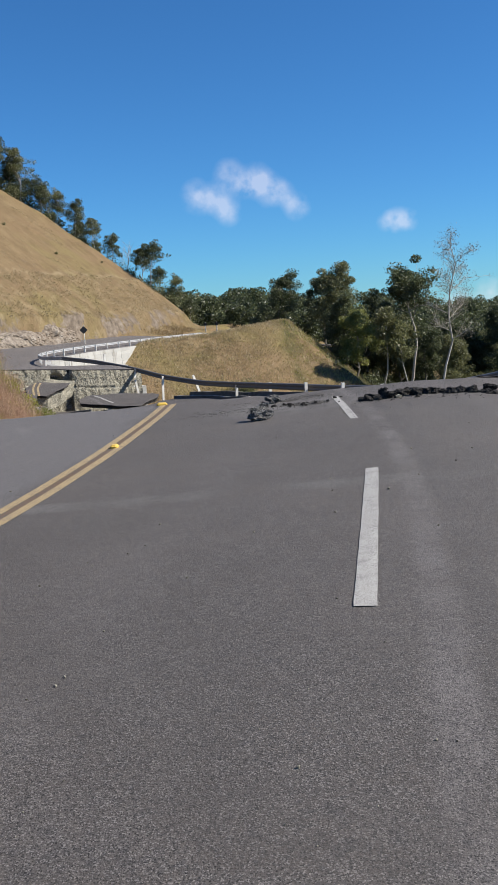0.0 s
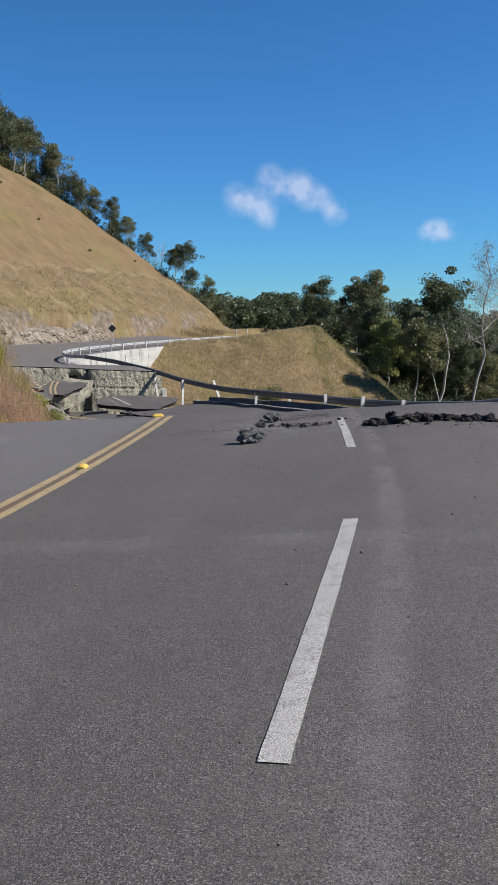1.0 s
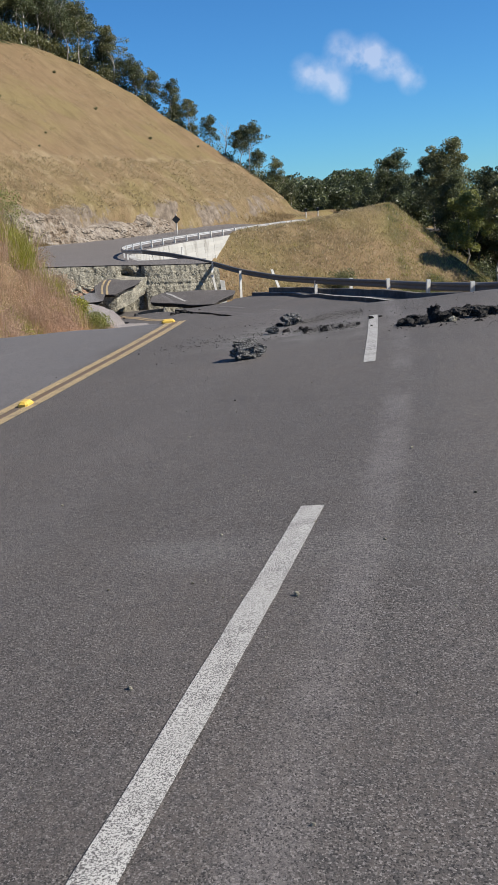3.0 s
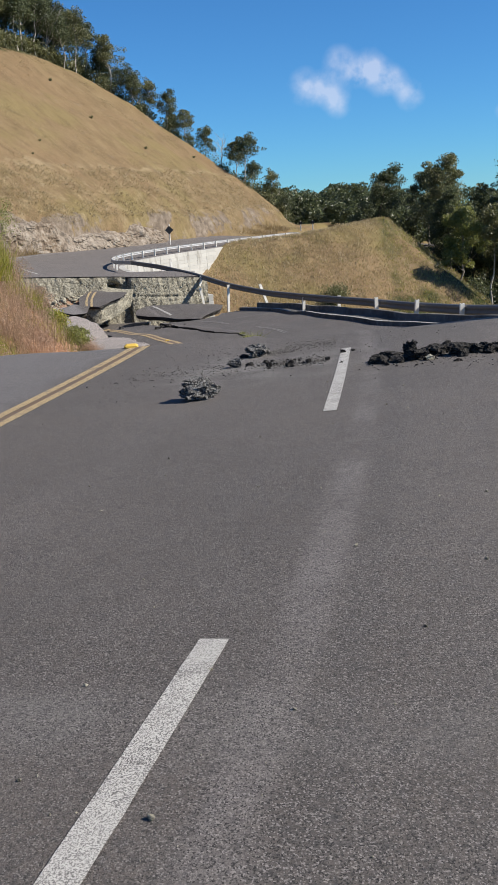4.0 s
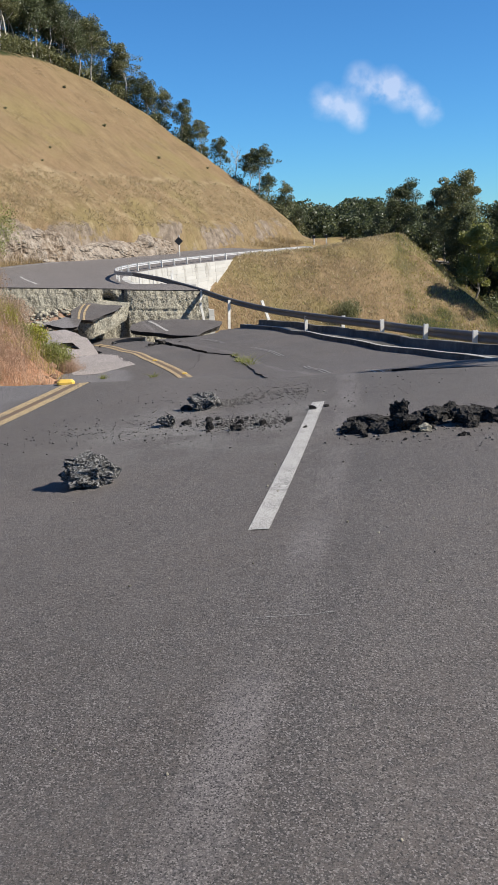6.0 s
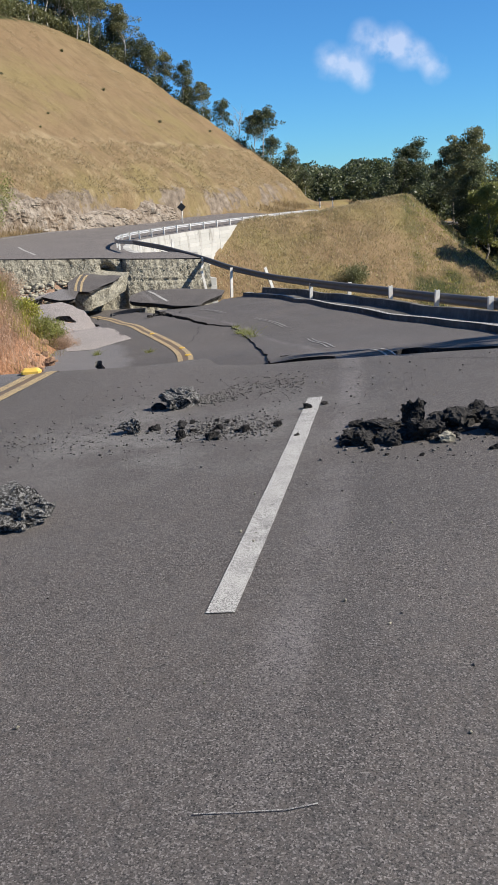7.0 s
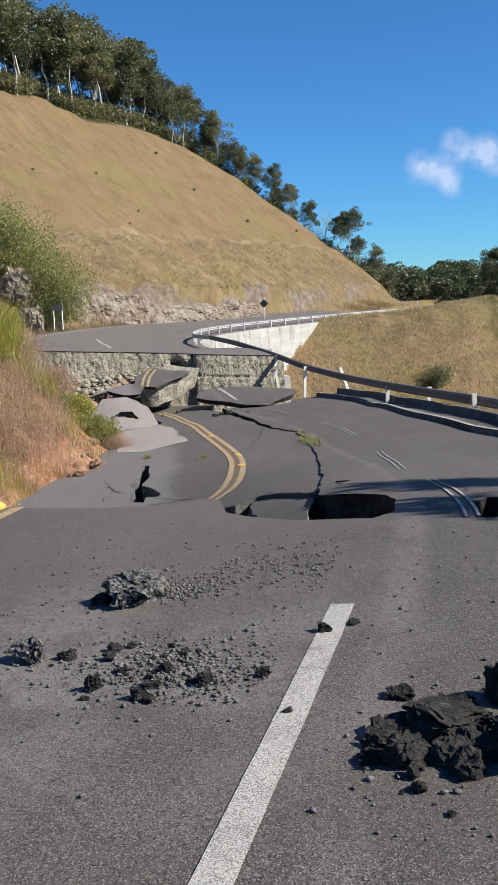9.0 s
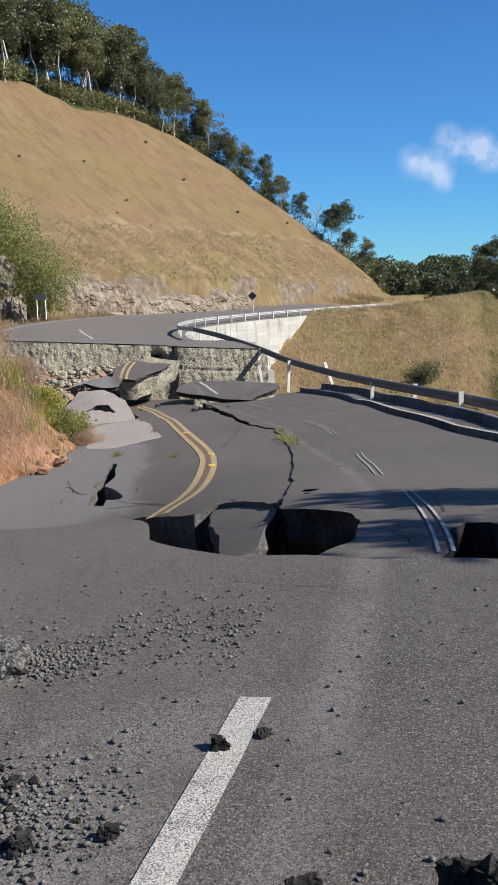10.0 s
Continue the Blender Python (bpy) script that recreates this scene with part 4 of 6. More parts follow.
# ---- guard rails ----
BEAM = [(0.0, 0.0), (0.025, -0.02), (0.08, -0.05), (0.08, -0.095), (0.02, -0.13), (0.02, -0.18), (0.08, -0.215), (0.08, -0.26), (0.025, -0.29), (0.0, -0.31)]


def beam_mesh(pts, material, step=0.5, t=0.012):
    """A corrugated rail swept along its top edge; the profile bulges to the left of the way."""
    p = np.array(pts, float)
    d = np.r_[0, np.cumsum(np.linalg.norm(np.diff(p, axis=0), axis=1))]
    q = np.arange(0, d[-1], step)
    c = np.stack([np.interp(q, d, p[:, k]) for k in range(3)], 1)
    for _ in range(6):
        c[1:-1] = (c[:-2] + 2 * c[1:-1] + c[2:]) / 4
    tan = np.gradient(c, axis=0)
    tan /= np.linalg.norm(tan[:, :2], axis=1)[:, None]
    left = np.c_[-tan[:, 1], tan[:, 0]]
    prof = BEAM + [(a - t, b) for a, b in BEAM[::-1]]
    v = np.stack([np.c_[c[:, 0] + left[:, 0] * a, c[:, 1] + left[:, 1] * a, c[:, 2] + b] for a, b in prof], 1)
    n, k = v.shape[:2]
    i, j = np.meshgrid(np.arange(n - 1), np.arange(k), indexing="ij")
    f = np.stack([i * k + j, i * k + (j + 1) % k, (i + 1) * k + (j + 1) % k, (i + 1) * k + j], -1).reshape(-1, 4)
    return fast_mesh("beam", v.reshape(-1, 3), f, material), c


def c_post(h, w=0.13, d=0.09, t=0.012):
    ring = [(-w / 2, -d / 2), (w / 2, -d / 2), (w / 2, d / 2), (w / 2 - t * 2, d / 2), (w / 2 - t * 2, -d / 2 + t), (-w / 2 + t * 2, -d / 2 + t), (-w / 2 + t * 2, d / 2), (-w / 2, d / 2)]
    v = [(x, y, z) for z in (0, h) for x, y in ring]
    f = [(i, (i + 1) % 8, 8 + (i + 1) % 8, 8 + i) for i in range(8)] + [(0, 1, 4, 5), (1, 2, 3, 4), (0, 5, 6, 7), (8, 13, 12, 9), (9, 12, 11, 10), (8, 15, 14, 13)]
    return mesh_of("post", v, f, POSTW)


rail = empty("guardrail", (-4, 36, -2.2), "buckled steel guardrail sagging along the sunken road", "guardrail")
RAIL = [(4.6, 6, 1.05), (4.0, 13, 0.85), (3.2, 18.5, 0.3), (2.15, 22.5, -0.3), (0.95, 26.5, -0.85), (-1.3, 31, -1.3), (-3.75, 35.3, -1.6), (-5.7, 38, -1.7), (-7.2, 40, -1.8), (-9.7, 43.6, -1.97),
        (-13.0, 48.6, -2.2), (-16.3, 51.5, -1.95), (-19.0, 54.0, -1.55), (-24.0, 59.6, -1.22), (-29.2, 66, -1.17)]
fs = np.arange(80, 176, 2.0)
fxr, fyr = road_xy(fs, np.full(len(fs), 4.35))
RAIL_FAR = [(-29.2, 66.0, -1.17)] + [(float(a), float(b), float(c) + 0.76) for a, b, c in zip(fxr, fyr, z_far(fxr, fyr))]
bm_near, path_near = beam_mesh(RAIL, SHADED_STEEL)
part("beam", bm_near, rail, "weathered corrugated steel beam, coloured darker for its shaded side").matrix_parent_inverse = Matrix.Translation((4, -36, 2.2))


def put(ob, parent):
    ob.parent = parent
    ob.matrix_parent_inverse = Matrix.Translation(-parent.location)
    return ob


def rail_post(parent, x, y, z0, h, yaw, lean=0.0, lean2=0.0):
    ob = part("post", c_post(h), m=pose(x, y, z0, lean, lean2, yaw))
    return put(ob, parent)


for x, y, h, yaw, l1, l2 in [(-16.3, 51.0, 1.5, 40, 0, 2), (-13.45, 49.5, 1.42, 40, 0, -20), (-10.0, 43.8, 0.8, 35, 4, 0), (-7.7, 41.0, 0.78, 32, 0, 3), (-5.25, 36.7, 0.75, 30, 0, -2),
                             (-3.4, 33.9, 0.8, 30, 3, 2), (-1.6, 30.9, 0.8, 26, 0, 0), (0.2, 27.5, 0.8, 22, 0, 3), (1.7, 23.8, 0.85, 20, -5, 3)]:
    rail_post(rail, x + 0.12, y + 0.05, float(z_slump(x, y)) - 0.12, h, yaw, l1, l2)
for x, y, h in [(4.62, 6.6, 1.3), (4.42, 9.8, 1.3), (4.1, 13.0, 1.25), (3.66, 16.2, 1.05)]:
    rail_post(rail, x + 0.14, y, float(z_near(np.array([x]), np.array([y]))[0]) - 0.3, h, 12)
rail_post(rail, -18.95, 53.6, -3.2, 1.55, 40, 0, 8)
rail_post(rail, -18.5, 53.3, -3.5, 1.2, 40, 6, -12)
for x, y in [(-22.6, 58.1), (-25.4, 61.4), (-28.0, 64.6)]:
    rail_post(rail, x + 0.1, y - 0.05, float(z_far(np.array([x]), np.array([y]))[0]) - 0.25, 1.0, 40)
rail2 = empty("guardrail", (-36, 95, -2.0), "straight galvanised guardrail on pale posts above a wall", "guardrail")
bm_far, path_far = beam_mesh(RAIL_FAR, STEEL)
put(part("beam", bm_far, None, "galvanised corrugated steel beam"), rail2)
post_me = c_post(1.0)
post_me.name = "post"
for s in np.arange(79, 174, 3.9):
    x, y = road_xy(s, 4.48)
    ob = part("post", post_me, m=pose(float(x), float(y), float(z_far(x.reshape(1), y.reshape(1))[0]) - 0.25, 0, 0, math.degrees(np.interp(s, RS, RH))))
    put(ob, rail2)

GUTTER = rough_mat("dusty_gutter", [(0.3, (0.045, 0.042, 0.038)), (0.55, (0.095, 0.09, 0.083)), (0.8, (0.26, 0.25, 0.235))], 3.0, 30, 0.7, 0.04)
# kerb strip along the sunken road's outer edge
kx, ky = [], []
kp = np.array(kerb_line(19, 52.4, 0.0, 1.0))
kd = np.r_[0, np.cumsum(np.hypot(*np.diff(kp, axis=0).T))]
kq = np.arange(0, kd[-1], 0.5)
kx, ky = np.interp(kq, kd, kp[:, 0]), np.interp(kq, kd, kp[:, 1])
kz = z_front(kx, ky)
kt = np.gradient(np.c_[kx, ky], axis=0)
kt /= np.linalg.norm(kt, axis=1)[:, None]
kr = np.c_[kt[:, 1], -kt[:, 0]]
prof = [(0.0, -0.5), (0.0, 0.10), (0.02, 0.125), (0.13, 0.12), (0.16, 0.07), (0.55, 0.05), (1.0, 0.06), (1.02, 0.28), (1.05, 0.30), (1.2, 0.30), (1.23, -0.6)]
wear = np.array([0, 0.007, 0.007, 0.007, 0.01, 0.04, 0.03, 0.015, 0.015, 0.015, 0])
kv = np.stack([np.c_[kx + kr[:, 0] * a, ky + kr[:, 1] * a, kz + b + w_ * fbm(np.c_[kq * 0.6 + a * 3, kq * 0], 3, 4)] for (a, b), w_ in zip(prof, wear)], 1)
n, k = kv.shape[:2]
i, j = np.meshgrid(np.arange(n - 1), np.arange(k - 1), indexing="ij")
kerb = part("kerb", fast_mesh("kerb", kv.reshape(-1, 3), np.stack([i * k + j, (i + 1) * k + j, (i + 1) * k + j + 1, i * k + j + 1], -1).reshape(-1, 4), GUTTER))
tagged(kerb, "dusty concrete kerb and gutter at the road edge", "kerb", kind="structure")
z_lip = lambda x, y: z_front(x, y) + 0.122
path_line("edge_line", kerb_line(19.5, 52.2, 0.07, 1.0), 0.11, z_lip, WHITEP, kerb, "dusty white edge line", 0.016, 36)

# ---- retaining wall under the far road, in courses of blocks ----
wall = empty("retaining_wall", (-36, 90, -4), "whitewashed block retaining wall with stains below the road", "retaining wall", kind="structure")
rng = random.Random(4)
blocks = []
for n in range(3):
    v, f = box_arrays(0.5, 2.95, 0.40, 0.02)
    v = [(x + rng.uniform(-0.012, 0.012), y, z) for x, y, z in v]
    blocks.append(mesh_of("block", v, f, WALLC))
for si in range(24):
    s = 58.8 + si * 3.0
    x, y = road_xy(s, 5.15)
    h = math.degrees(np.interp(s, RS, RH))
    top = float(z_far(x.reshape(1), y.reshape(1))[0]) + 0.02
    for r in range(15):
        if si == 0 and (r % 3 == 2 or r < 2):
            continue
        o = part("block", blocks[(si + r) % 3], m=pose(float(x) + 0.02 * r * math.cos(radians(h)) + rng.uniform(-0.03, 0.03), float(y) + 0.02 * r * math.sin(radians(h)) + (rng.uniform(-0.5, 0.2) if si == 0 else 0), top - 0.408 * (r + 1), 0, 0, h))
        put(o, wall)

# ---- stone-filled face of the far embankment ----
def stones(centres, sizes, seed, material, name, flat=1.0):
    """Many small angular stones as one mesh."""
    r = np.random.default_rng(seed)
    g = (1 + 5 ** 0.5) / 2
    ico = np.array([(-1, g, 0), (1, g, 0), (-1, -g, 0), (1, -g, 0), (0, -1, g), (0, 1, g), (0, -1, -g), (0, 1, -g), (g, 0, -1), (g, 0, 1), (-g, 0, -1), (-g, 0, 1)], float) / 1.9
    fac = np.array([(0, 11, 5), (0, 5, 1), (0, 1, 7), (0, 7, 10), (0, 10, 11), (1, 5, 9), (5, 11, 4), (11, 10, 2), (10, 7, 6), (7, 1, 8), (3, 9, 4), (3, 4, 2), (3, 2, 6), (3, 6, 8), (3, 8, 9), (4, 9, 5), (2, 4, 11), (6, 2, 10), (8, 6, 7), (9, 8, 1)])
    n = len(centres)
    v = ico[None] * r.uniform(0.6, 1.25, (n, 12, 1)) * r.uniform(0.65, 1.3, (n, 1, 3))
    ang = r.uniform(0, 2 * math.pi, n)
    c, s = np.cos(ang), np.sin(ang)
    x, y = v[..., 0] * c[:, None] - v[..., 1] * s[:, None], v[..., 0] * s[:, None] + v[..., 1] * c[:, None]
    v = np.stack([x, y, v[..., 2] * flat], -1) * (np.asarray(sizes)[:, None, None] / 2) + np.asarray(centres)[:, None]
    f = (fac[None] + np.arange(n)[:, None, None] * 12).reshape(-1, 3)
    return fast_mesh(name, v.reshape(-1, 3), f, material)


fo = np.array(far_out)
fd = np.r_[0, np.cumsum(np.hypot(*np.diff(fo, axis=0).T))]
fq = np.arange(0, fd[-1], 0.07)
fr = np.arange(0.05, 3.2, 0.06)
FQ, FR = np.meshgrid(fq, fr, indexing="ij")
bx_, by_ = np.interp(FQ.ravel(), fd, fo[:, 0]), np.interp(FQ.ravel(), fd, fo[:, 1])
fwx, fwy = -math.sin(radians(40.4)), math.cos(radians(40.4))
zr_ = z_far(bx_, by_) - FR.ravel()
p3 = np.c_[FQ.ravel(), FR.ravel()]
out_ = 0.035 * fbm(p3 * np.array([7.0, 3.0]), 3, 17) + 0.05 * np.abs(fbm(p3 * np.array([8.0, 4.0]), 2, 29)) + 0.05 * fbm(p3 * 0.8, 2, 13)
tier = np.exp(-((FR.ravel() - 1.12 - 0.04 * fbm(p3, 2, 2)) / 0.06) ** 2)
seam = np.exp(-((FQ.ravel() - 4.9) / 0.10) ** 2)
notch = np.exp(-(((FQ.ravel() - 5.75 + 0.5 * (FR.ravel() - 0.6)) / 0.34) ** 2 + ((FR.ravel() - 0.62) / 0.26) ** 2) * 1.2) * (1 + 0.6 * fbm(p3 * 3, 2, 5))
depth_ = -out_ + 0.05 * tier * (FQ.ravel() < 4.9) + 0.06 * seam + 0.85 * notch - 0.05 * FR.ravel()
n, k = FQ.shape
i, j = np.meshgrid(np.arange(n - 1), np.arange(k - 1), indexing="ij")
face = part("embankment_wall", fast_mesh("embankment_wall", np.c_[bx_ + fwx * (depth_ - 0.17), by_ + fwy * (depth_ - 0.17), zr_], np.stack([i * k + j, i * k + j + 1, (i + 1) * k + j + 1, (i + 1) * k + j], -1).reshape(-1, 4), GABION))
tagged(face, "torn embankment face of grey stone in two tiers", "embankment", kind="structure")
r_ = np.random.default_rng(3)
nst = 2200
uq, dz = r_.uniform(0, fd[-1], nst), r_.uniform(0.35, 2.6, nst)
sx, sy = np.interp(uq, fd, fo[:, 0]), np.interp(uq, fd, fo[:, 1])
keep = ~((abs(uq - 5.75) < 0.6) & (abs(dz - 0.62) < 0.4))
sx, sy, dz = sx[keep], sy[keep], dz[keep]
cent = np.c_[sx - 0.205 * fwx, sy - 0.205 * fwy, z_far(sx, sy) - dz]
tagged(put(part("wall_stones", stones(cent, r_.uniform(0.03, 0.085, len(sx)), 5, GABION, "wall_stones")), face), kind="stuff")

# ---- tilted slabs at the foot of the embankment ----
def tilted(outline, z0, gx_, gy_, bow=0.0):
    c = np.mean(outline, axis=0)
    return lambda x, y: z0 + gx_ * (np.asarray(x) - c[0]) + gy_ * (np.asarray(y) - c[1]) - bow * ((np.asarray(x) - c[0]) ** 2 + (np.asarray(y) - c[1]) ** 2) + 0.04 * fbm(np.c_[np.ravel(x), np.ravel(y)] * 0.8, 2, 6)


TILTED = [("asphalt_slab", [(-22.97, 46.3), (-23.6, 47.8), (-23.5, 49.3), (-21.6, 49.2), (-21.35, 48.3), (-21.8, 46.6)], -2.33, -0.08, 0.19, 0.0, 0.16, MATS2, "broken asphalt slab with yellow lines leaning on the embankment"),
          ("asphalt_slab", [(-22.6, 42.0), (-23.5, 44.5), (-22.2, 44.7), (-21.2, 44.0), (-19.8, 43.0), (-18.9, 41.8), (-20.6, 41.2)], -3.32, 0.0, 0.32, 0.03, 0.3, MATS4, "dusty grey asphalt slab tipped up on rubble"),
          ("asphalt_slab", [(-24.7, 44.8), (-24.4, 46.0), (-23.5, 45.9), (-23.6, 44.9)], -2.8, 0.25, 0.2, 0.04, 0.22, MATS4, "grey asphalt slab tipped against broken road"),
          ("asphalt_slab", [(-23.7, 45.2), (-23.2, 46.3), (-22.2, 46.2), (-21.9, 45.3), (-22.6, 45.0)], -2.68, -0.1, 0.3, 0.04, 0.2, MATS2, "small dark asphalt slab tipped on rubble"),
          ("asphalt_slab", [(-20.2, 47.2), (-20.5, 48.5), (-20.2, 49.6), (-17.5, 49.75), (-15.9, 49.4), (-15.75, 48.5), (-16.2, 46.75), (-17.2, 46.6), (-18.9, 46.9)], -3.13, -0.02, 0.13, 0.0, 0.22, MATS2, "dark asphalt slab with a white dash below the embankment")]
slabs = []
for k, (nm, ol, z0, ga, gb, bow, dep, ms, lab) in enumerate(TILTED):
    zf = tilted(ol, z0, ga, gb, bow)
    gaps = [[(-21.8, 42.2), (-21.5, 42.95), (-20.95, 43.05), (-20.3, 42.5), (-20.6, 42.45), (-21.0, 42.65), (-21.4, 42.5)]] if k == 1 else ()
    ob = slab(nm, ol, zf, 0.14, dep, ms, 60 + k, 0.09, gaps)
    tagged(ob, lab, "asphalt slab", "broken road slabs")
    slabs.append((ob, zf))
for o in (0, 0.3):
    path_line("yellow_line", [(-22.55 + o, 46.5), (-23.35 + o, 48.0), (-23.5 + o, 48.9)], 0.12, slabs[0][1], YELLOWP, slabs[0][0], "dirty yellow line", 0.012, 41)
path_line("lane_dash", [(-18.03, 47.3), (-20.0, 49.3)], 0.14, slabs[4][1], WHITEP, slabs[4][0], "white lane dash", 0.014, 42)
stub = slab("stone_block", [(-22.85, 46.6), (-23.5, 48.4), (-23.3, 50.4), (-21.6, 50.4), (-21.55, 48.3), (-21.85, 46.9)], lambda x, y: slabs[0][1](x, y) - 0.15, 0.1, 0.9, [GABION, GABION, GABION], 71, 0.06, (), None, 0.08)
tagged(stub, "standing block of grey stone fill below the embankment", "stone block")

# heap of soil and broken stone under and beside the tilted slabs
def z_heap(x, y):
    x, y = np.asarray(x, float), np.asarray(y, float)
    rim = np.minimum(np.minimum(x + 28.6, -23.1 - x), np.minimum(y - 40.6, 50.6 - y))
    return -3.72 + 0.19 * (y - 43) - 0.08 * (x + 21.4) + 0.16 * fbm(np.c_[np.ravel(x), np.ravel(y)] * 0.9, 4, 44).reshape(x.shape) - 1.2 * (1 - smooth01(rim / 1.3))


hx, hy = np.meshgrid(np.arange(-28.6, -23.0, 0.13), np.arange(40.6, 50.7, 0.13), indexing="ij")
n, k = hx.shape
i, j = np.meshgrid(np.arange(n - 1), np.arange(k - 1), indexing="ij")
heap = part("soil_heap", fast_mesh("soil_heap", np.c_[hx.ravel(), hy.ravel(), z_heap(hx, hy).ravel()], np.stack([i * k + j, (i + 1) * k + j, (i + 1) * k + j + 1, i * k + j + 1], -1).reshape(-1, 4), SOIL, True))
tagged(heap, "slumped heap of orange soil and stone below the embankment", "soil heap", kind="structure")
r_ = np.random.default_rng(12)
sx, sy = r_.uniform(-28, -23.4, 1500), r_.uniform(41.2, 50, 1500)
sz_ = 0.06 + 0.42 * r_.uniform(0, 1, 1500) ** 4
tagged(put(part("rubble", stones(np.c_[sx, sy, z_heap(sx, sy) + 0.2 * sz_], sz_, 15, GABION, "rubble", 0.7)), heap), kind="stuff")

board = empty("road_sign", (-50.95, 78.0, -0.8), "tan signboard seen from behind on two pale posts", "road sign")
for x in (-51.42, -50.48):
    put(part("post", mesh_of("post", *box_arrays(0.09, 0.09, 2.0, 0.012), POSTW), m=pose(x, 78.0, -1.1)), board)
put(part("plate", mesh_of("plate", *box_arrays(1.3, 0.04, 0.55, 0.012), plain("sign_back", (0.36, 0.27, 0.19), 0.7, 0, 0.5)), m=pose(-50.95, 77.93, 0.62)), board)

# ---- chevron sign ----
sign = empty("road_sign", (-47.3, 115.5, -1.35), "black diamond road sign on a pale post", "road sign")
put(part("post", mesh_of("post", *box_arrays(0.11, 0.11, 2.9, 0.015), POSTW), m=pose(-47.3, 115.5, -1.8)), sign)
v, f = box_arrays(0.78, 0.78, 0.02, 0.04)
put(part("plate", mesh_of("plate", v, f, SIGNB), m=pose(-47.3, 115.42, 0.38, 90, 45, 20)), sign)
for x, y in [(-41.8, 160.5), (-40.4, 163.5)]:
    sg = empty("road_sign", (x, y, -1.3), "small pale marker post on the verge", "road sign", "marker posts")
    put(part("post", mesh_of("post", *box_arrays(0.16, 0.1, 1.7, 0.015), POSTW), m=pose(x, y, -1.4)), sg)
    put(part("plate", mesh_of("plate", *box_arrays(0.55, 0.03, 0.5, 0.02), SIGNB), m=pose(x, y - 0.07, -0.3)), sg)


# ---- plants ----
def tube(pts, radii, sides=6):
    """Verts and quads of a tapered limb."""
    p, r = np.asarray(pts, float), np.asarray(radii, float)
    t = np.gradient(p, axis=0)
    t /= np.maximum(np.linalg.norm(t, axis=1), 1e-6)[:, None]
    ref = np.where(abs(t[:, 2:3]) > 0.9, np.array([[1.0, 0, 0]]), np.array([[0, 0, 1.0]]))
    a = np.cross(t, ref)
    a /= np.maximum(np.linalg.norm(a, axis=1), 1e-6)[:, None]
    b = np.cross(t, a)
    ang = np.linspace(0, 2 * math.pi, sides, endpoint=False)
    v = p[:, None] + (a[:, None] * np.cos(ang)[None, :, None] + b[:, None] * np.sin(ang)[None, :, None]) * r[:, None, None]
    n = len(p)
    i, j = np.meshgrid(np.arange(n - 1), np.arange(sides), indexing="ij")
    f = np.stack([i * sides + j, i * sides + (j + 1) % sides, (i + 1) * sides + (j + 1) % sides, (i + 1) * sides + j], -1).reshape(-1, 4)
    return v.reshape(-1, 3), f


def join(pieces):
    vs, fs, o = [], [], 0
    for v, f in pieces:
        vs.append(v)
        fs.append(f + o)
        o += len(v)
    return np.concatenate(vs), np.concatenate(fs)


def leaves(centres, size, r, stretch=1.6):
    """One small bent quad for each centre."""
    n = len(centres)
    a = r.normal(size=(n, 3))
    a /= np.linalg.norm(a, axis=1)[:, None]
    b = np.cross(a, r.normal(size=(n, 3)))
    b /= np.maximum(np.linalg.norm(b, axis=1), 1e-6)[:, None]
    s = size * r.uniform(0.6, 1.35, (n, 1))
    a, b = a * s * 0.5 * stretch, b * s * 0.5
    c = np.asarray(centres)
    v = np.stack([c - a, c + b - a * 0.15, c + a, c - b - a * 0.15], 1)
    return v.reshape(-1, 3), np.arange(n * 4).reshape(-1, 4)


def clump(c, radius, n, r, flat=0.7):
    d = r.normal(size=(n, 3))
    d /= np.linalg.norm(d, axis=1)[:, None]
    d *= (r.uniform(0.25, 1, (n, 1)) ** 0.5) * radius
    d[:, 2] *= flat
    return np.asarray(c) + d


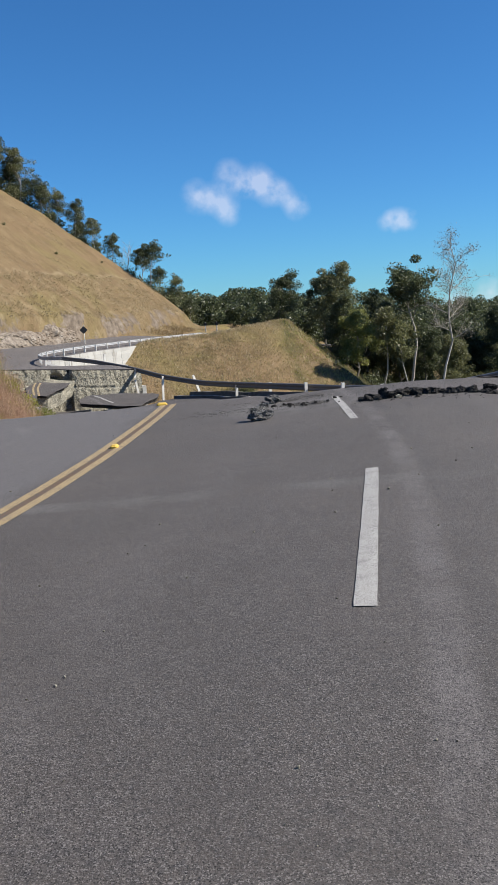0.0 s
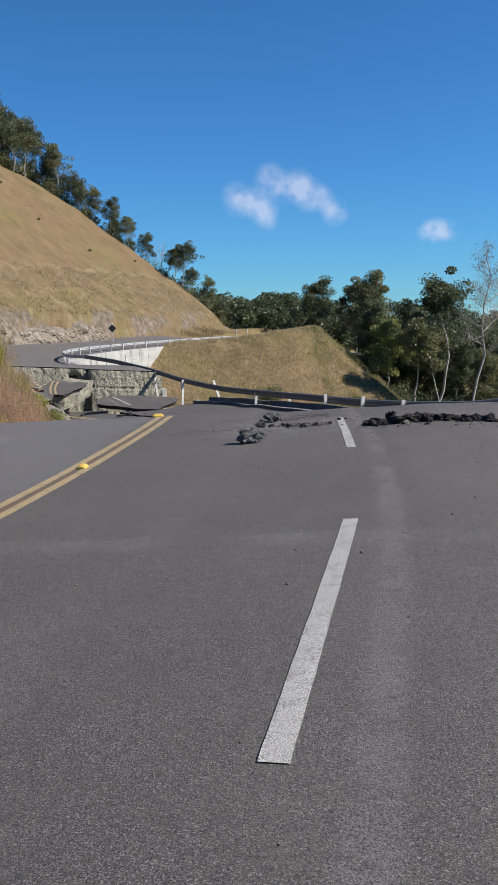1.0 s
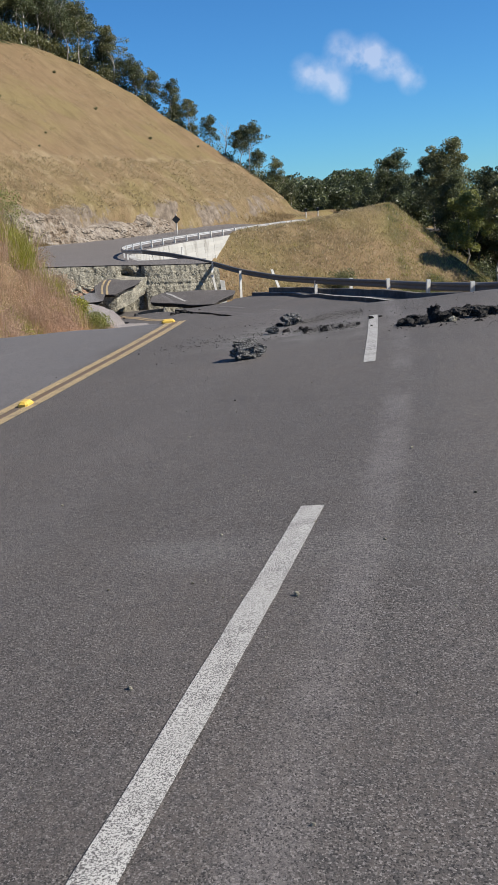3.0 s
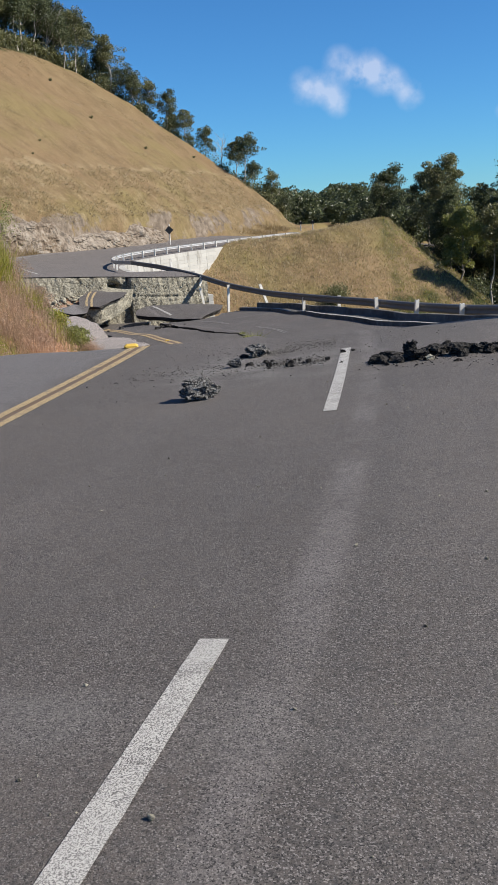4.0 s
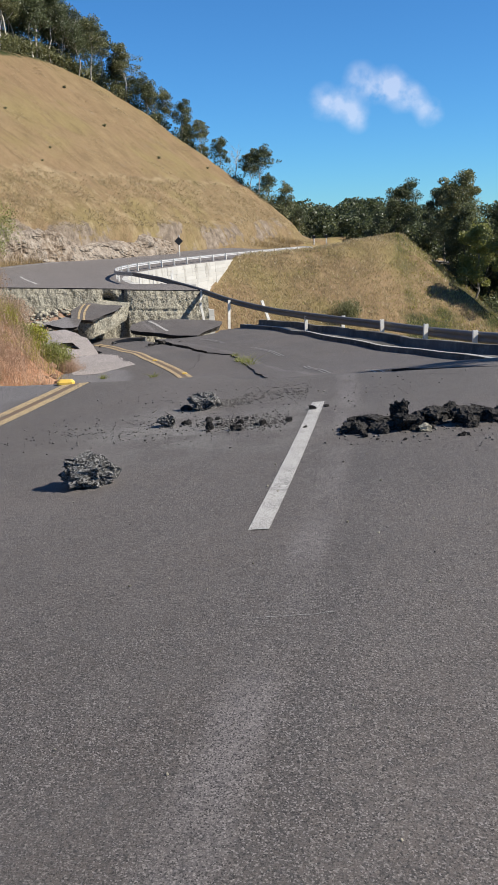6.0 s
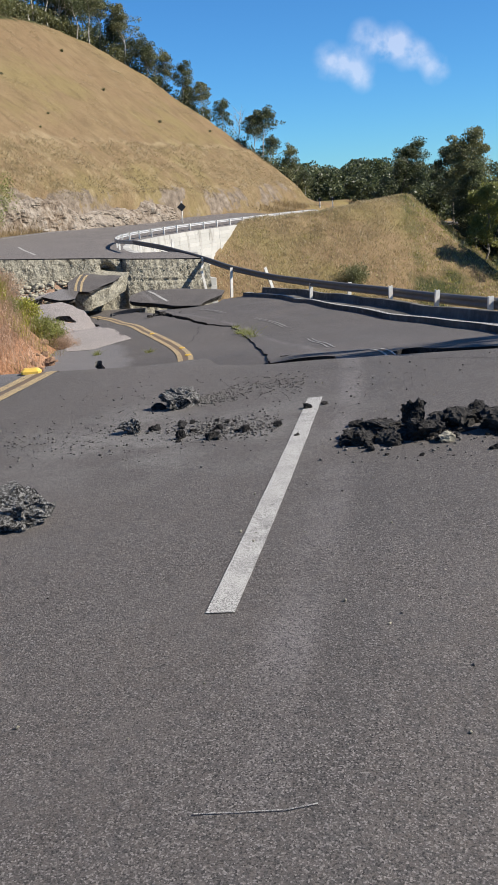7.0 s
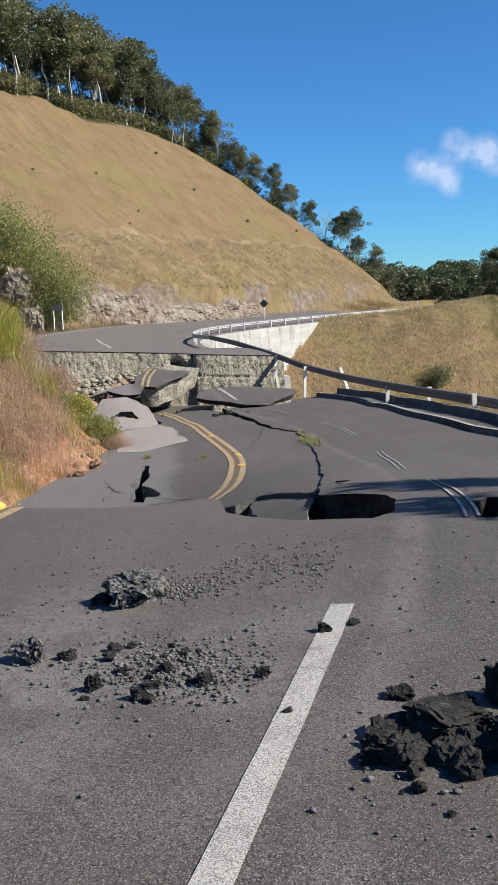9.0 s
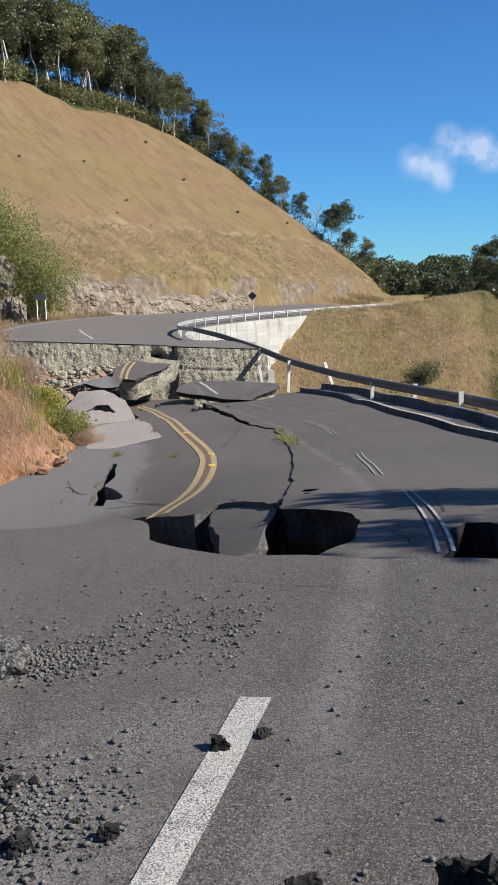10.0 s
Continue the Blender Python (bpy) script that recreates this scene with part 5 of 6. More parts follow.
def tree_parts(seed, h, spread, trunk_r, crown_from, limbs, per_clump, leaf, clump_r, lean=0.0, sub=3):
    r = np.random.default_rng(seed)
    zs = np.linspace(0, 1, 9)
    wob = np.cumsum(r.normal(0, 0.022, (9, 2)), axis=0) * h
    trunk = np.c_[wob[:, 0] + lean * zs ** 1.4 * h, wob[:, 1], zs * h * 0.93]
    wood = [tube(trunk, trunk_r * (1 - 0.85 * zs) + 0.012, 7)]
    tips = [trunk[-1]]
    for k in range(limbs):
        q = crown_from + (0.97 - crown_from) * (k + r.uniform(0, 0.9)) / limbs
        base = np.array([np.interp(q, zs, trunk[:, c]) for c in range(3)])
        az = k * 2.4 + r.uniform(-0.5, 0.5)
        ln = spread * r.uniform(0.55, 1.1) * (1.15 - 0.7 * max(0, (q - crown_from) / (1 - crown_from)))
        up = r.uniform(0.35, 0.95)
        u = np.linspace(0, 1, 5)[:, None]
        d = np.array([math.cos(az), math.sin(az), up])
        limb = base + u * d * ln + np.c_[r.normal(0, 0.06, (5, 2)), 0.22 * u[:, 0] ** 2] * ln * u
        rad = trunk_r * 0.42 * (1 - q * 0.5)
        wood.append(tube(limb, np.linspace(rad, 0.012, 5), 5))
        tips += [limb[-1], limb[3] + r.normal(0, 0.2, 3)]
        for m in range(sub):
            a0 = limb[1 + m % 3]
            d2 = d * 0.5 + r.normal(0, 0.6, 3) + np.array([0, 0, 0.35])
            l2 = ln * r.uniform(0.3, 0.6)
            twig = a0 + np.linspace(0, 1, 4)[:, None] * d2 * l2
            wood.append(tube(twig, np.linspace(rad * 0.45, 0.008, 4), 4))
            tips.append(twig[-1])
    cs = []
    if per_clump:
        for t in tips:
            cs.append(clump(t, clump_r * r.uniform(0.55, 1.25), int(per_clump * r.uniform(0.5, 1.4)), r))
    return join(wood), (leaves(np.concatenate(cs), leaf, r) if cs else None)


KINDS = {}


def tree_kind(key, leaf_material, bark, *args, **kw):
    wood, crown = tree_parts(*args, **kw)
    KINDS[key] = (fast_mesh("trunk", *wood, bark, True), fast_mesh("crown", *crown, leaf_material) if crown else None)


def plant_tree(key, x, y, z, yaw, scale, label, category="tree", group="", name="tree"):
    t, c = KINDS[key]
    ob = empty(name, (x, y, z), label, category, group)
    ob.rotation_euler, ob.scale = (0, 0, yaw), (scale, scale, scale)
    part("trunk", t, ob)
    if c:
        part("crown", c, ob)
    return ob


# slender trees of the hill's edge
for k in range(7):
    tree_kind(("hill", k), (LEAF_DARK, LEAF_DARK, LEAF_OLIVE)[k % 3], PALEBARK, 100 + k, 9.5 + k % 3, 2.3 + 0.4 * (k % 2), 0.13, (0.32, 0.48, 0.40)[k % 3], 12, 90, 0.165, 1.08)
tree_kind(("bare", 0), LEAF_OLIVE, PALEBARK, 120, 9.5, 3.4, 0.14, 0.3, 14, 0, 0.3, 1.0, sub=6)
# tall forest trees
for k in range(6):
    tree_kind(("forest", k), (LEAF_DARK, LEAF_OLIVE, LEAF_DARK)[k % 3], BARK, 140 + k, 18 + 1.5 * (k % 3), 4.6, 0.24, 0.16 + 0.08 * (k % 3), 18, 170, 0.23, 1.7, sub=4)
tree_kind(("lime", 0), LEAF_BRIGHT, BARK, 150, 13, 3.6, 0.2, 0.2, 14, 150, 0.2, 1.3)
tree_kind(("slim", 0), LEAF_OLIVE, PALEBARK, 161, 21, 3.2, 0.20, 0.62, 12, 70, 0.25, 1.2, lean=0.05, sub=4)
TWIG = leaf_mat("grey_twigs", (0.20, 0.17, 0.125), (0.34, 0.29, 0.22), 0.3, 0.5)
tree_kind(("slim", 1), TWIG, PALEBARK, 162, 24, 3.3, 0.17, 0.50, 16, 34, 0.07, 0.8, lean=0.10, sub=10)
tree_kind(("spread", 0), LEAF_DARK, PALEBARK, 163, 20, 4.4, 0.24, 0.66, 13, 160, 0.2, 1.4, sub=4)

r = np.random.default_rng(77)


def on_ground(x, y):
    return terrain(np.atleast_1d(np.asarray(x, float)), np.atleast_1d(np.asarray(y, float)))[0]


def natural_margin(x, y):
    u = toe_depth(x, y)
    cut = 2.2 + 0.80 * np.clip(u - 3.2, 0, 8.2) + 0.84 * np.maximum(u - 13.4, 0)
    return np.where(u > 3, cut - z_natural(x, y), -9)


cx, cy = r.uniform(-125, -44, 6000), r.uniform(60, 176, 6000)
mg = natural_margin(cx, cy)
ok = (mg > 0.2) & (mg < 6)
cx, cy, mg = cx[ok], cy[ok], mg[ok]
chosen = []
for a, b, m in zip(cx, cy, mg):
    gap = 1.9 if m < 3 else 2.8
    if all((a - p) ** 2 + (b - q) ** 2 > gap * gap for p, q in chosen):
        chosen.append((a, b))
    if len(chosen) >= 300:
        break
cz = on_ground([p[0] for p in chosen], [p[1] for p in chosen])
for n_, ((x, y), z) in enumerate(zip(chosen, cz)):
    key = ("bare", 0) if n_ % 17 == 5 else ("hill", n_ % 7)
    lab = "leafless pale grey tree on the hill's edge" if key[0] == "bare" else ("olive green slender tree on the hill's edge", "dark green slender tree on the hill's edge")[0 if n_ % 7 % 3 == 2 else 1]
    plant_tree(key, x, y, float(z) - 0.3, r.uniform(0, 6.28), r.uniform(0.9, 1.6) * float(np.interp(y, [90, 108, 120, 132, 148, 160, 168, 172, 175], [0.7, 0.8, 0.95, 1.03, 1.0, 0.92, 0.78, 0.66, 0.5])), lab, group="trees on the hill")

# undergrowth at the edge of the cut
cx, cy = r.uniform(-125, -44, 9000), r.uniform(60, 178, 9000)
mg = natural_margin(cx, cy)
ok = (mg > 0.2) & (mg < 9)
cx, cy = cx[ok][:1500], cy[ok][:1500]
cz = on_ground(cx, cy)
pts = np.concatenate([clump((a, b, c + 1.3), r.uniform(0.8, 2.3), 130, r, 0.9) for a, b, c in zip(cx, cy, cz)])
tagged(part("undergrowth", fast_mesh("undergrowth", *leaves(pts, 0.22, r), LEAF_OLIVE)), "dense olive undergrowth at the edge of the wood", "undergrowth", kind="stuff")

# forest beyond the knoll and down in the valley
def forest_ground(x, y):
    return on_ground(x, y)


placed = []
for az, dist, key, sc in [(4.5, 168, ("forest", 0), 0.90), (6.3, 174, ("forest", 1), 0.84), (3.4, 165, ("forest", 2), 0.80), (5.6, 158, ("forest", 3), 0.74), (2.4, 160, ("forest", 4), 0.78), (7.2, 186, ("forest", 5), 0.72),
                          (5.0, 150, ("lime", 0), 0.95), (2.7, 146, ("spread", 0), 1.14), (3.4, 138, ("slim", 0), 0.72), (0.45, 120, ("slim", 1), 1.14), (1.5, 136, ("slim", 0), 0.74), (-0.8, 142, ("forest", 1), 0.62), (-2.0, 152, ("forest", 3), 0.66),
                          (-3.2, 152, ("forest", 5), 0.72), (-4.4, 150, ("forest", 0), 0.74), (0.8, 158, ("forest", 2), 0.62), (2.0, 164, ("forest", 4), 0.7), (-5.5, 156, ("forest", 2), 0.82), (3.6, 172, ("forest", 1), 0.74), (10.4, 190, ("forest", 3), 0.8)]:
    x, y = 0.65 - dist * math.sin(radians(az)), -2.2 + dist * math.cos(radians(az))
    placed.append((x, y, key, sc))
for n_ in range(46):
    az, dist = r.uniform(-7, 9.5), r.uniform(118, 190)
    x, y = 0.65 - dist * math.sin(radians(az)), -2.2 + dist * math.cos(radians(az))
    if dist > 138 + 4 * max(az, 0):
        placed.append((x, y, ("forest", n_ % 6), r.uniform(0.42, 0.66)))
for x, y, key, sc in placed:
    z = float(forest_ground([x], [y])[0])
    lab = {"forest": "tall dark green broadleaf tree in the valley wood", "lime": "bright green broadleaf tree in the wood", "slim": "tall slim tree with a pale trunk", "spread": "tall tree with a bare trunk and high dark crown"}[key[0]]
    plant_tree(key, x, y, z - 0.5, 0.0 if key == ("slim", 1) else r.uniform(0, 6.28), sc, lab, group="trees of the valley wood")
# tree that shades the road from the outer side
for x, y, key, sc in [(9.4, 19.4, ("slim", 0), 0.775)]:
    plant_tree(key, x, y, float(on_ground([x], [y])[0]) - 0.3, 1.0, sc, "slender tree on the bank below the road", group="trees of the valley wood")

# far woods, joined
wx, wy, wz, ws = [], [], [], []
for n_ in range(330):
    az, dist = r.uniform(-9, 19), 198 + 140 * r.uniform() ** 1.5
    x, y = -dist * math.sin(radians(az)), dist * math.cos(radians(az))
    wx.append(x)
    wy.append(y)
wz = on_ground(wx, wy)
cs, trunks = [], []
for x, y, z in zip(wx, wy, wz):
    hh = r.uniform(5.0, 8.0)
    for m in range(11):
        cs.append(clump((x + r.normal(0, 2.0), y + r.normal(0, 2.0), z + hh * r.uniform(0.08, 1.0)), r.uniform(1.2, 2.2), 100, r, 0.75))
tagged(part("far_wood", fast_mesh("far_wood", *leaves(np.concatenate(cs), 0.38, r), LEAF_DARK)), "dark green woodland on far slopes", "woodland", kind="stuff")
# scrub low in the valley
cx, cy = r.uniform(-32, 40, 900), r.uniform(100, 205, 900)
sl_, la_ = road_sl(cx, cy)
cz = on_ground(cx, cy)
ok = (cz < -7) & (0.97 * (cx + 21) + 0.24 * (cy - 131) > 13) & (cy > 118)
cs = [clump((a, b, c + 1.2), r.uniform(1.0, 2.4), 110, r, 0.9) for a, b, c in zip(cx[ok], cy[ok], cz[ok])]
tagged(part("valley_scrub", fast_mesh("valley_scrub", *leaves(np.concatenate(cs), 0.22, r), LEAF_DARK)), "dark green scrub filling the valley", "scrub", kind="stuff")


# ---- grass ----
def blades(x, y, z, height, width, per, r, spread=0.12, bend=0.35):
    """Tufts of narrow bent blades, two triangles each."""
    n = len(x) * per
    bx, by, bz = np.repeat(x, per) + r.normal(0, spread, n), np.repeat(y, per) + r.normal(0, spread, n), np.repeat(z, per)
    h = np.repeat(height, per) * r.uniform(0.6, 1.25, n)
    a = r.uniform(0, 2 * math.pi, n)
    w = width * r.uniform(0.6, 1.4, n)
    dx, dy = np.cos(a) * w, np.sin(a) * w
    ox, oy = r.normal(0, bend, n) * h, r.normal(0, bend, n) * h
    rows = []
    for q, wq, oq in ((0.0, 1.0, 0.0), (0.55, 0.75, 0.38), (1.0, 0.12, 1.0)):
        for sgn in (-1, 1):
            rows.append(np.c_[bx + ox * oq + sgn * dx * wq, by + oy * oq + sgn * dy * wq, bz - 0.04 + h * q])
    v = np.stack(rows, 1)
    f = np.array([(0, 1, 3, 2), (2, 3, 5, 4)])[None] + np.arange(n)[:, None, None] * 6
    return v.reshape(-1, 3), f.reshape(-1, 4)


# dry grass on the cut slope and the knoll
cx, cy = r.uniform(-98, -43, 90000), r.uniform(60, 175, 90000)
u_ = toe_depth(cx, cy)
thick = fbm(np.c_[cx, cy] / 2.5, 3, 61) + 0.4 * r.uniform(-1, 1, len(cx))
ok = (u_ > 0.2) & (natural_margin(cx, cy) < 0.5) & ((thick > -0.25) & (u_ < 12.5) | (thick > 0.45)) & ~((u_ > 1.4) & (u_ < 4.0) & (r.uniform(size=len(cx)) < 0.6))
cx, cy, u_ = cx[ok], cy[ok], u_[ok]
cz = on_ground(cx, cy)
tall = np.where(u_ < 12.5, 1.0, 0.45)
tagged(part("slope_grass", fast_mesh("slope_grass", *blades(cx, cy, cz, r.uniform(0.1, 0.28, len(cx)) * tall, 0.03, 4, r, 0.25, 0.7), SLOPEGRASS)), "dry golden grass over the cut slope", "grass", kind="stuff")
cx, cy = r.uniform(-40, -2, 60000), r.uniform(60, 165, 60000)
s_, l_ = road_sl(cx, cy)
cz, _, _, gg = terrain(cx, cy)
ok = (l_ > 5.6) & (cz > -13)
cx, cy, cz, gg = cx[ok], cy[ok], cz[ok], gg[ok]
gm = r.uniform(size=len(cx)) < gg * 0.9 + 0.06
tagged(part("knoll_grass", fast_mesh("knoll_grass", *blades(cx[~gm], cy[~gm], cz[~gm], r.uniform(0.15, 0.45, (~gm).sum()), 0.03, 4, r, 0.3, 0.6), SLOPEGRASS)), "tall dry grass over the embankment", "grass", kind="stuff")
tagged(part("green_grass", fast_mesh("green_grass", *blades(cx[gm], cy[gm], cz[gm], r.uniform(0.15, 0.4, gm.sum()), 0.03, 4, r, 0.3, 0.6), GREENGRASS)), "yellow-green grass along the embankment's brow", "grass", kind="stuff")
# verge beside the far road
cx, cy = r.uniform(-66, -42, 30000), r.uniform(56, 168, 30000)
s_, l_ = road_sl(cx, cy)
u_ = toe_depth(cx, cy)
ok = (l_ < -9.6) & (u_ < 2.3)
cx, cy = cx[ok], cy[ok]
cz = on_ground(cx, cy)
tagged(part("verge_grass", fast_mesh("verge_grass", *blades(cx, cy, cz, r.uniform(0.3, 0.85, len(cx)), 0.025, 6, r, 0.25), DRYGRASS)), "dry grass on the verge", "grass", kind="stuff")

# pink and green grass on the near bank
cx, cy = r.uniform(-40, -9, 62000), r.uniform(17, 56, 62000)
s_, l_ = road_sl(cx, cy)
foot = np.interp(s_, FOOT_S, FOOT_L)
b_ = -l_ - foot
den = smooth01((b_ - 0.5) / 1.8) * (0.5 + 0.5 * smooth01((fbm(np.c_[cx, cy] / 1.7, 3, 71) + 0.25) / 0.5))
ok = (b_ > 0.1) & (b_ < 12) & (r.uniform(size=len(cx)) < den) & (s_ > 18) & (s_ < 58)
cx, cy, b_, s_ = cx[ok], cy[ok], b_[ok], s_[ok]
lush = 0.75 + 1.4 * smooth01((s_ - 35) / 3) * smooth01((47 - s_) / 3) * smooth01((b_ - 1.8) / 1.5)
cz = on_ground(cx, cy)
pick = fbm(np.c_[cx, cy] / 2.2, 3, 81) + 0.25 * r.normal(size=len(cx))
for nm, ms, sel, hh, lab in (("pink_grass", PINKGRASS, pick < -0.08, 0.75, "feathery pinkish brown grass on the bank"), ("bank_grass", DRYGRASS, (pick >= -0.08) & (pick < 0.22), 0.6, "dry straw grass on the bank"), ("weeds", LEAF_YELLOW, pick >= 0.22, 0.65, "yellow-green weeds on the bank")):
    tagged(part(nm, fast_mesh(nm, *blades(cx[sel], cy[sel], cz[sel], r.uniform(0.4, 0.95, sel.sum()) * hh * lush[sel], 0.0045, 16, r, 0.2, 0.3), ms)), lab, "grass", kind="stuff")

sel = pick < -0.08
fl = np.repeat(np.c_[cx, cy, cz][sel], 26, axis=0)
fl = fl + np.c_[r.normal(0, 0.24, (len(fl), 2)), r.uniform(0.25, 0.8, len(fl)) * np.repeat(lush[sel], 26)]
tagged(part("grass_plumes", fast_mesh("grass_plumes", *leaves(fl, 0.017, r, 4.0), PINKGRASS)), "soft pinkish seed plumes over the bank grass", "grass", kind="stuff")


# ---- shrubs ----
def shrub_kind(key, material, seed, h, w, stems, per, leaf):
    rr = np.random.default_rng(seed)
    wood, cs = [], []
    for k in range(stems):
        az, out = k * 2.4 + rr.uniform(-0.4, 0.4), rr.uniform(0.2, 1.0)
        u = np.linspace(0, 1, 6)[:, None]
        d = np.array([math.cos(az) * w * 0.5 * out, math.sin(az) * w * 0.5 * out, h * (1.05 - 0.45 * out ** 2)])
        stem = u * d + np.c_[rr.normal(0, 0.04, (6, 2)), np.zeros(6)] * h * u
        wood.append(tube(stem, np.linspace(0.03 * h / 3, 0.006, 6), 5))
        for m in (2, 3, 4, 5):
            cs.append(clump(stem[m] + rr.normal(0, 0.12, 3) * w * 0.5, w * 0.16 * rr.uniform(0.7, 1.3), per, rr, 0.9))
    KINDS[key] = (fast_mesh("wood", *join(wood), BARK, True), fast_mesh("foliage", *leaves(np.concatenate(cs), leaf, rr), material))


def plant_shrub(key, x, y, scale, label, group="", dz=-0.05):
    s_me, l_me = KINDS[key]
    z = float(on_ground([x], [y])[0]) + dz
    ob = empty("shrub", (x, y, z), label, "shrub", group)
    ob.rotation_euler, ob.scale = (0, 0, (x * 7.3) % 6.28), (scale,) * 3
    part("wood", s_me, ob)
    part("foliage", l_me, ob)
    return ob


shrub_kind(("big", 0), LEAF_BRIGHT, 201, 6.0, 6.5, 56, 130, 0.085)
shrub_kind(("low", 0), LEAF_BRIGHT, 202, 1.2, 1.7, 22, 60, 0.05)
shrub_kind(("low", 1), LEAF_YELLOW, 203, 1.3, 1.4, 22, 60, 0.05)
shrub_kind(("dark", 0), LEAF_OLIVE, 204, 1.3, 2.0, 18, 70, 0.05)
shrub_kind(("pink", 0), PINKGRASS, 205, 1.2, 1.6, 40, 110, 0.022)
plant_shrub(("big", 0), -53.8, 80.8, 1.12, "large leafy green shrub on the roadside bank")
plant_shrub(("big", 0), -58.0, 80.0, 1.2, "large leafy green shrub on the roadside bank")
for k, (x, y, sc) in enumerate([(-16.3, 34.0, 0.75), (-16.9, 33.6, 0.7), (-16.0, 33.2, 0.6), (-17.6, 34.6, 0.7), (-16.6, 32.4, 0.5), (-20.0, 34.0, 1.0)]):
    plant_shrub(("low", k % 2), x, y, sc, ("green leafy shrub among pink grass on the bank", "yellow-green shrub among grass on the bank")[k % 2], "shrubs on the bank")
for k, (x, y, sc) in enumerate([(-15.6, 33.8, 0.6), (-15.9, 34.5, 0.7), (-16.8, 34.9, 0.7), (-17.6, 33.4, 0.9), (-18.6, 35.2, 0.9), (-18.2, 32.6, 1.0)]):
    plant_shrub(("pink", 0), x, y, sc, "feathery pinkish brown shrub at the foot of the bank", "shrubs on the bank", 0.05)
plant_shrub(("dark", 0), -24.6, 113.0, 1.9, "dark green shrub on the grassy embankment")
for k in range(8):
    x, y = r.uniform(-80, -49), r.uniform(85, 165)
    a_, b2 = np.array([x]), np.array([y])
    if toe_depth(a_, b2)[0] > 4 and natural_margin(a_, b2)[0] < -0.5:
        plant_shrub(("dark", 0), x, y, r.uniform(0.18, 0.36), "small dry shrub on the cut slope", "shrubs on the slope")
# yellow tufts high on the bank
rt = np.random.default_rng(92)
tuft_me = fast_mesh("grass_tuft", *blades(rt.normal(0, 0.28, 60), rt.normal(0, 0.28, 60), np.zeros(60), rt.uniform(0.5, 1.1, 60), 0.009, 12, rt, 0.08, 0.4), LEAF_YELLOW)
for k, (x, y, sc) in enumerate([(-17.6, 30.9, 1.2), (-18.2, 31.6, 1.2), (-17.0, 30.2, 1.0), (-18.9, 32.4, 1.3), (-16.4, 31.2, 0.8), (-15.4, 30.8, 0.6), (-16.9, 31.8, 0.9), (-19.4, 33.0, 1.3)]):
    tagged(part("grass_tuft", tuft_me, m=pose(x, y, float(on_ground([x], [y])[0]) - 0.05, 0, 0, 47 * k) @ Matrix.Scale(sc * 0.75, 4)), "yellow-green tuft of tall grass on the bank", "grass tuft", "yellow tufts on the bank")
# weeds in the cracks
rw = np.random.default_rng(91)
wv = blades(rw.normal(0, 0.05, 14), rw.normal(0, 0.16, 14), np.zeros(14), rw.uniform(0.22, 0.42, 14), 0.012, 7, rw, 0.05, 0.55)
weed_me = fast_mesh("weed", *wv, LEAF_BRIGHT)
for x, y, sc, yaw in [(-8.5, 32.6, 1.05, 40), (-8.2, 32.0, 0.8, 10), (-8.95, 33.2, 0.85, 60), (-9.6, 34.4, 0.6, 40), (-11.0, 30.9, 0.6, 0), (-13.0, 31.4, 0.6, 30)]:
    tagged(part("weed", weed_me, m=pose(x, y, float(z_slump(x, y)) - 0.08, 0, 0, yaw) @ Matrix.Scale(sc, 4)), "green weed growing from a crack in the asphalt", "weed", "weeds in the cracks")


# ---- rubble ----
def chunk_mesh(seed, sx, sy, sz, material, cuts=3):
    bm = bmesh.new()
    bmesh.ops.create_icosphere(bm, subdivisions=cuts + 1, radius=1.0)
    rr = np.random.default_rng(seed)
    co = np.array([v.co for v in bm.verts])
    # boxy body, flat broken faces, crumbled skin
    co = np.sign(co) * np.abs(co) ** 0.55
    co /= np.abs(co).max()
    for k in range(11):
        n_ = rr.normal(size=3)
        n_ /= np.linalg.norm(n_)
        d = rr.uniform(0.6, 0.95)
        over = np.maximum(co @ n_ - d, 0)
        co -= over[:, None] * n_
    co += 0.12 * fbm(co * 2.0 + seed, 3, seed)[:, None] * co
    co *= (1 + 0.30 * np.abs(vnoise(co * 3.7 + seed, seed)) - 0.26 * np.abs(vnoise(co * 6.5 + 3, seed + 5)))[:, None]
    for fq_, am in ((5, 0.12), (11, 0.12), (21, 0.09)):
        co += am * np.stack([vnoise(co * fq_ + k * 9, seed + k) for k in range(3)], 1)
    co *= np.array([sx, sy, sz]) / 2.0
    co[:, 2] -= co[:, 2].min()
    for v, c in zip(bm.verts, co):
        v.co = c
    me = bpy.data.meshes.new("asphalt_chunk")
    bm.to_mesh(me)
    bm.free()
    me.materials.append(material)
    return me


CHUNKS = [chunk_mesh(300 + k, 1.0, 0.8 + 0.1 * (k % 3), 0.55 + 0.15 * (k % 3), EDGE) for k in range(6)]
GREYCHUNK = [chunk_mesh(320 + k, 1.0, 0.8, 0.5, AGG) for k in range(3)]


def put_chunk(me, x, y, size, yaw, tilt=0.0, tall=1.0, sink=0.02, label="black lump of broken asphalt on the road", group="asphalt lumps"):
    ob = part("asphalt_chunk", me, m=pose(x, y, float(z_near(x, y)) - sink, tilt, tilt * 0.5, yaw) @ Matrix.Diagonal((size, size, size * tall, 1)))
    return tagged(ob, label, "asphalt lump", group)


put_chunk(GREYCHUNK[0], -2.10, 11.5, 0.35, 12, 0, 1.15, 0.02, "grey lump of broken asphalt on the road")
put_chunk(GREYCHUNK[1], -2.45, 14.38, 0.36, 60, 6, 0.95, 0.02, "grey lump of broken asphalt on the road")
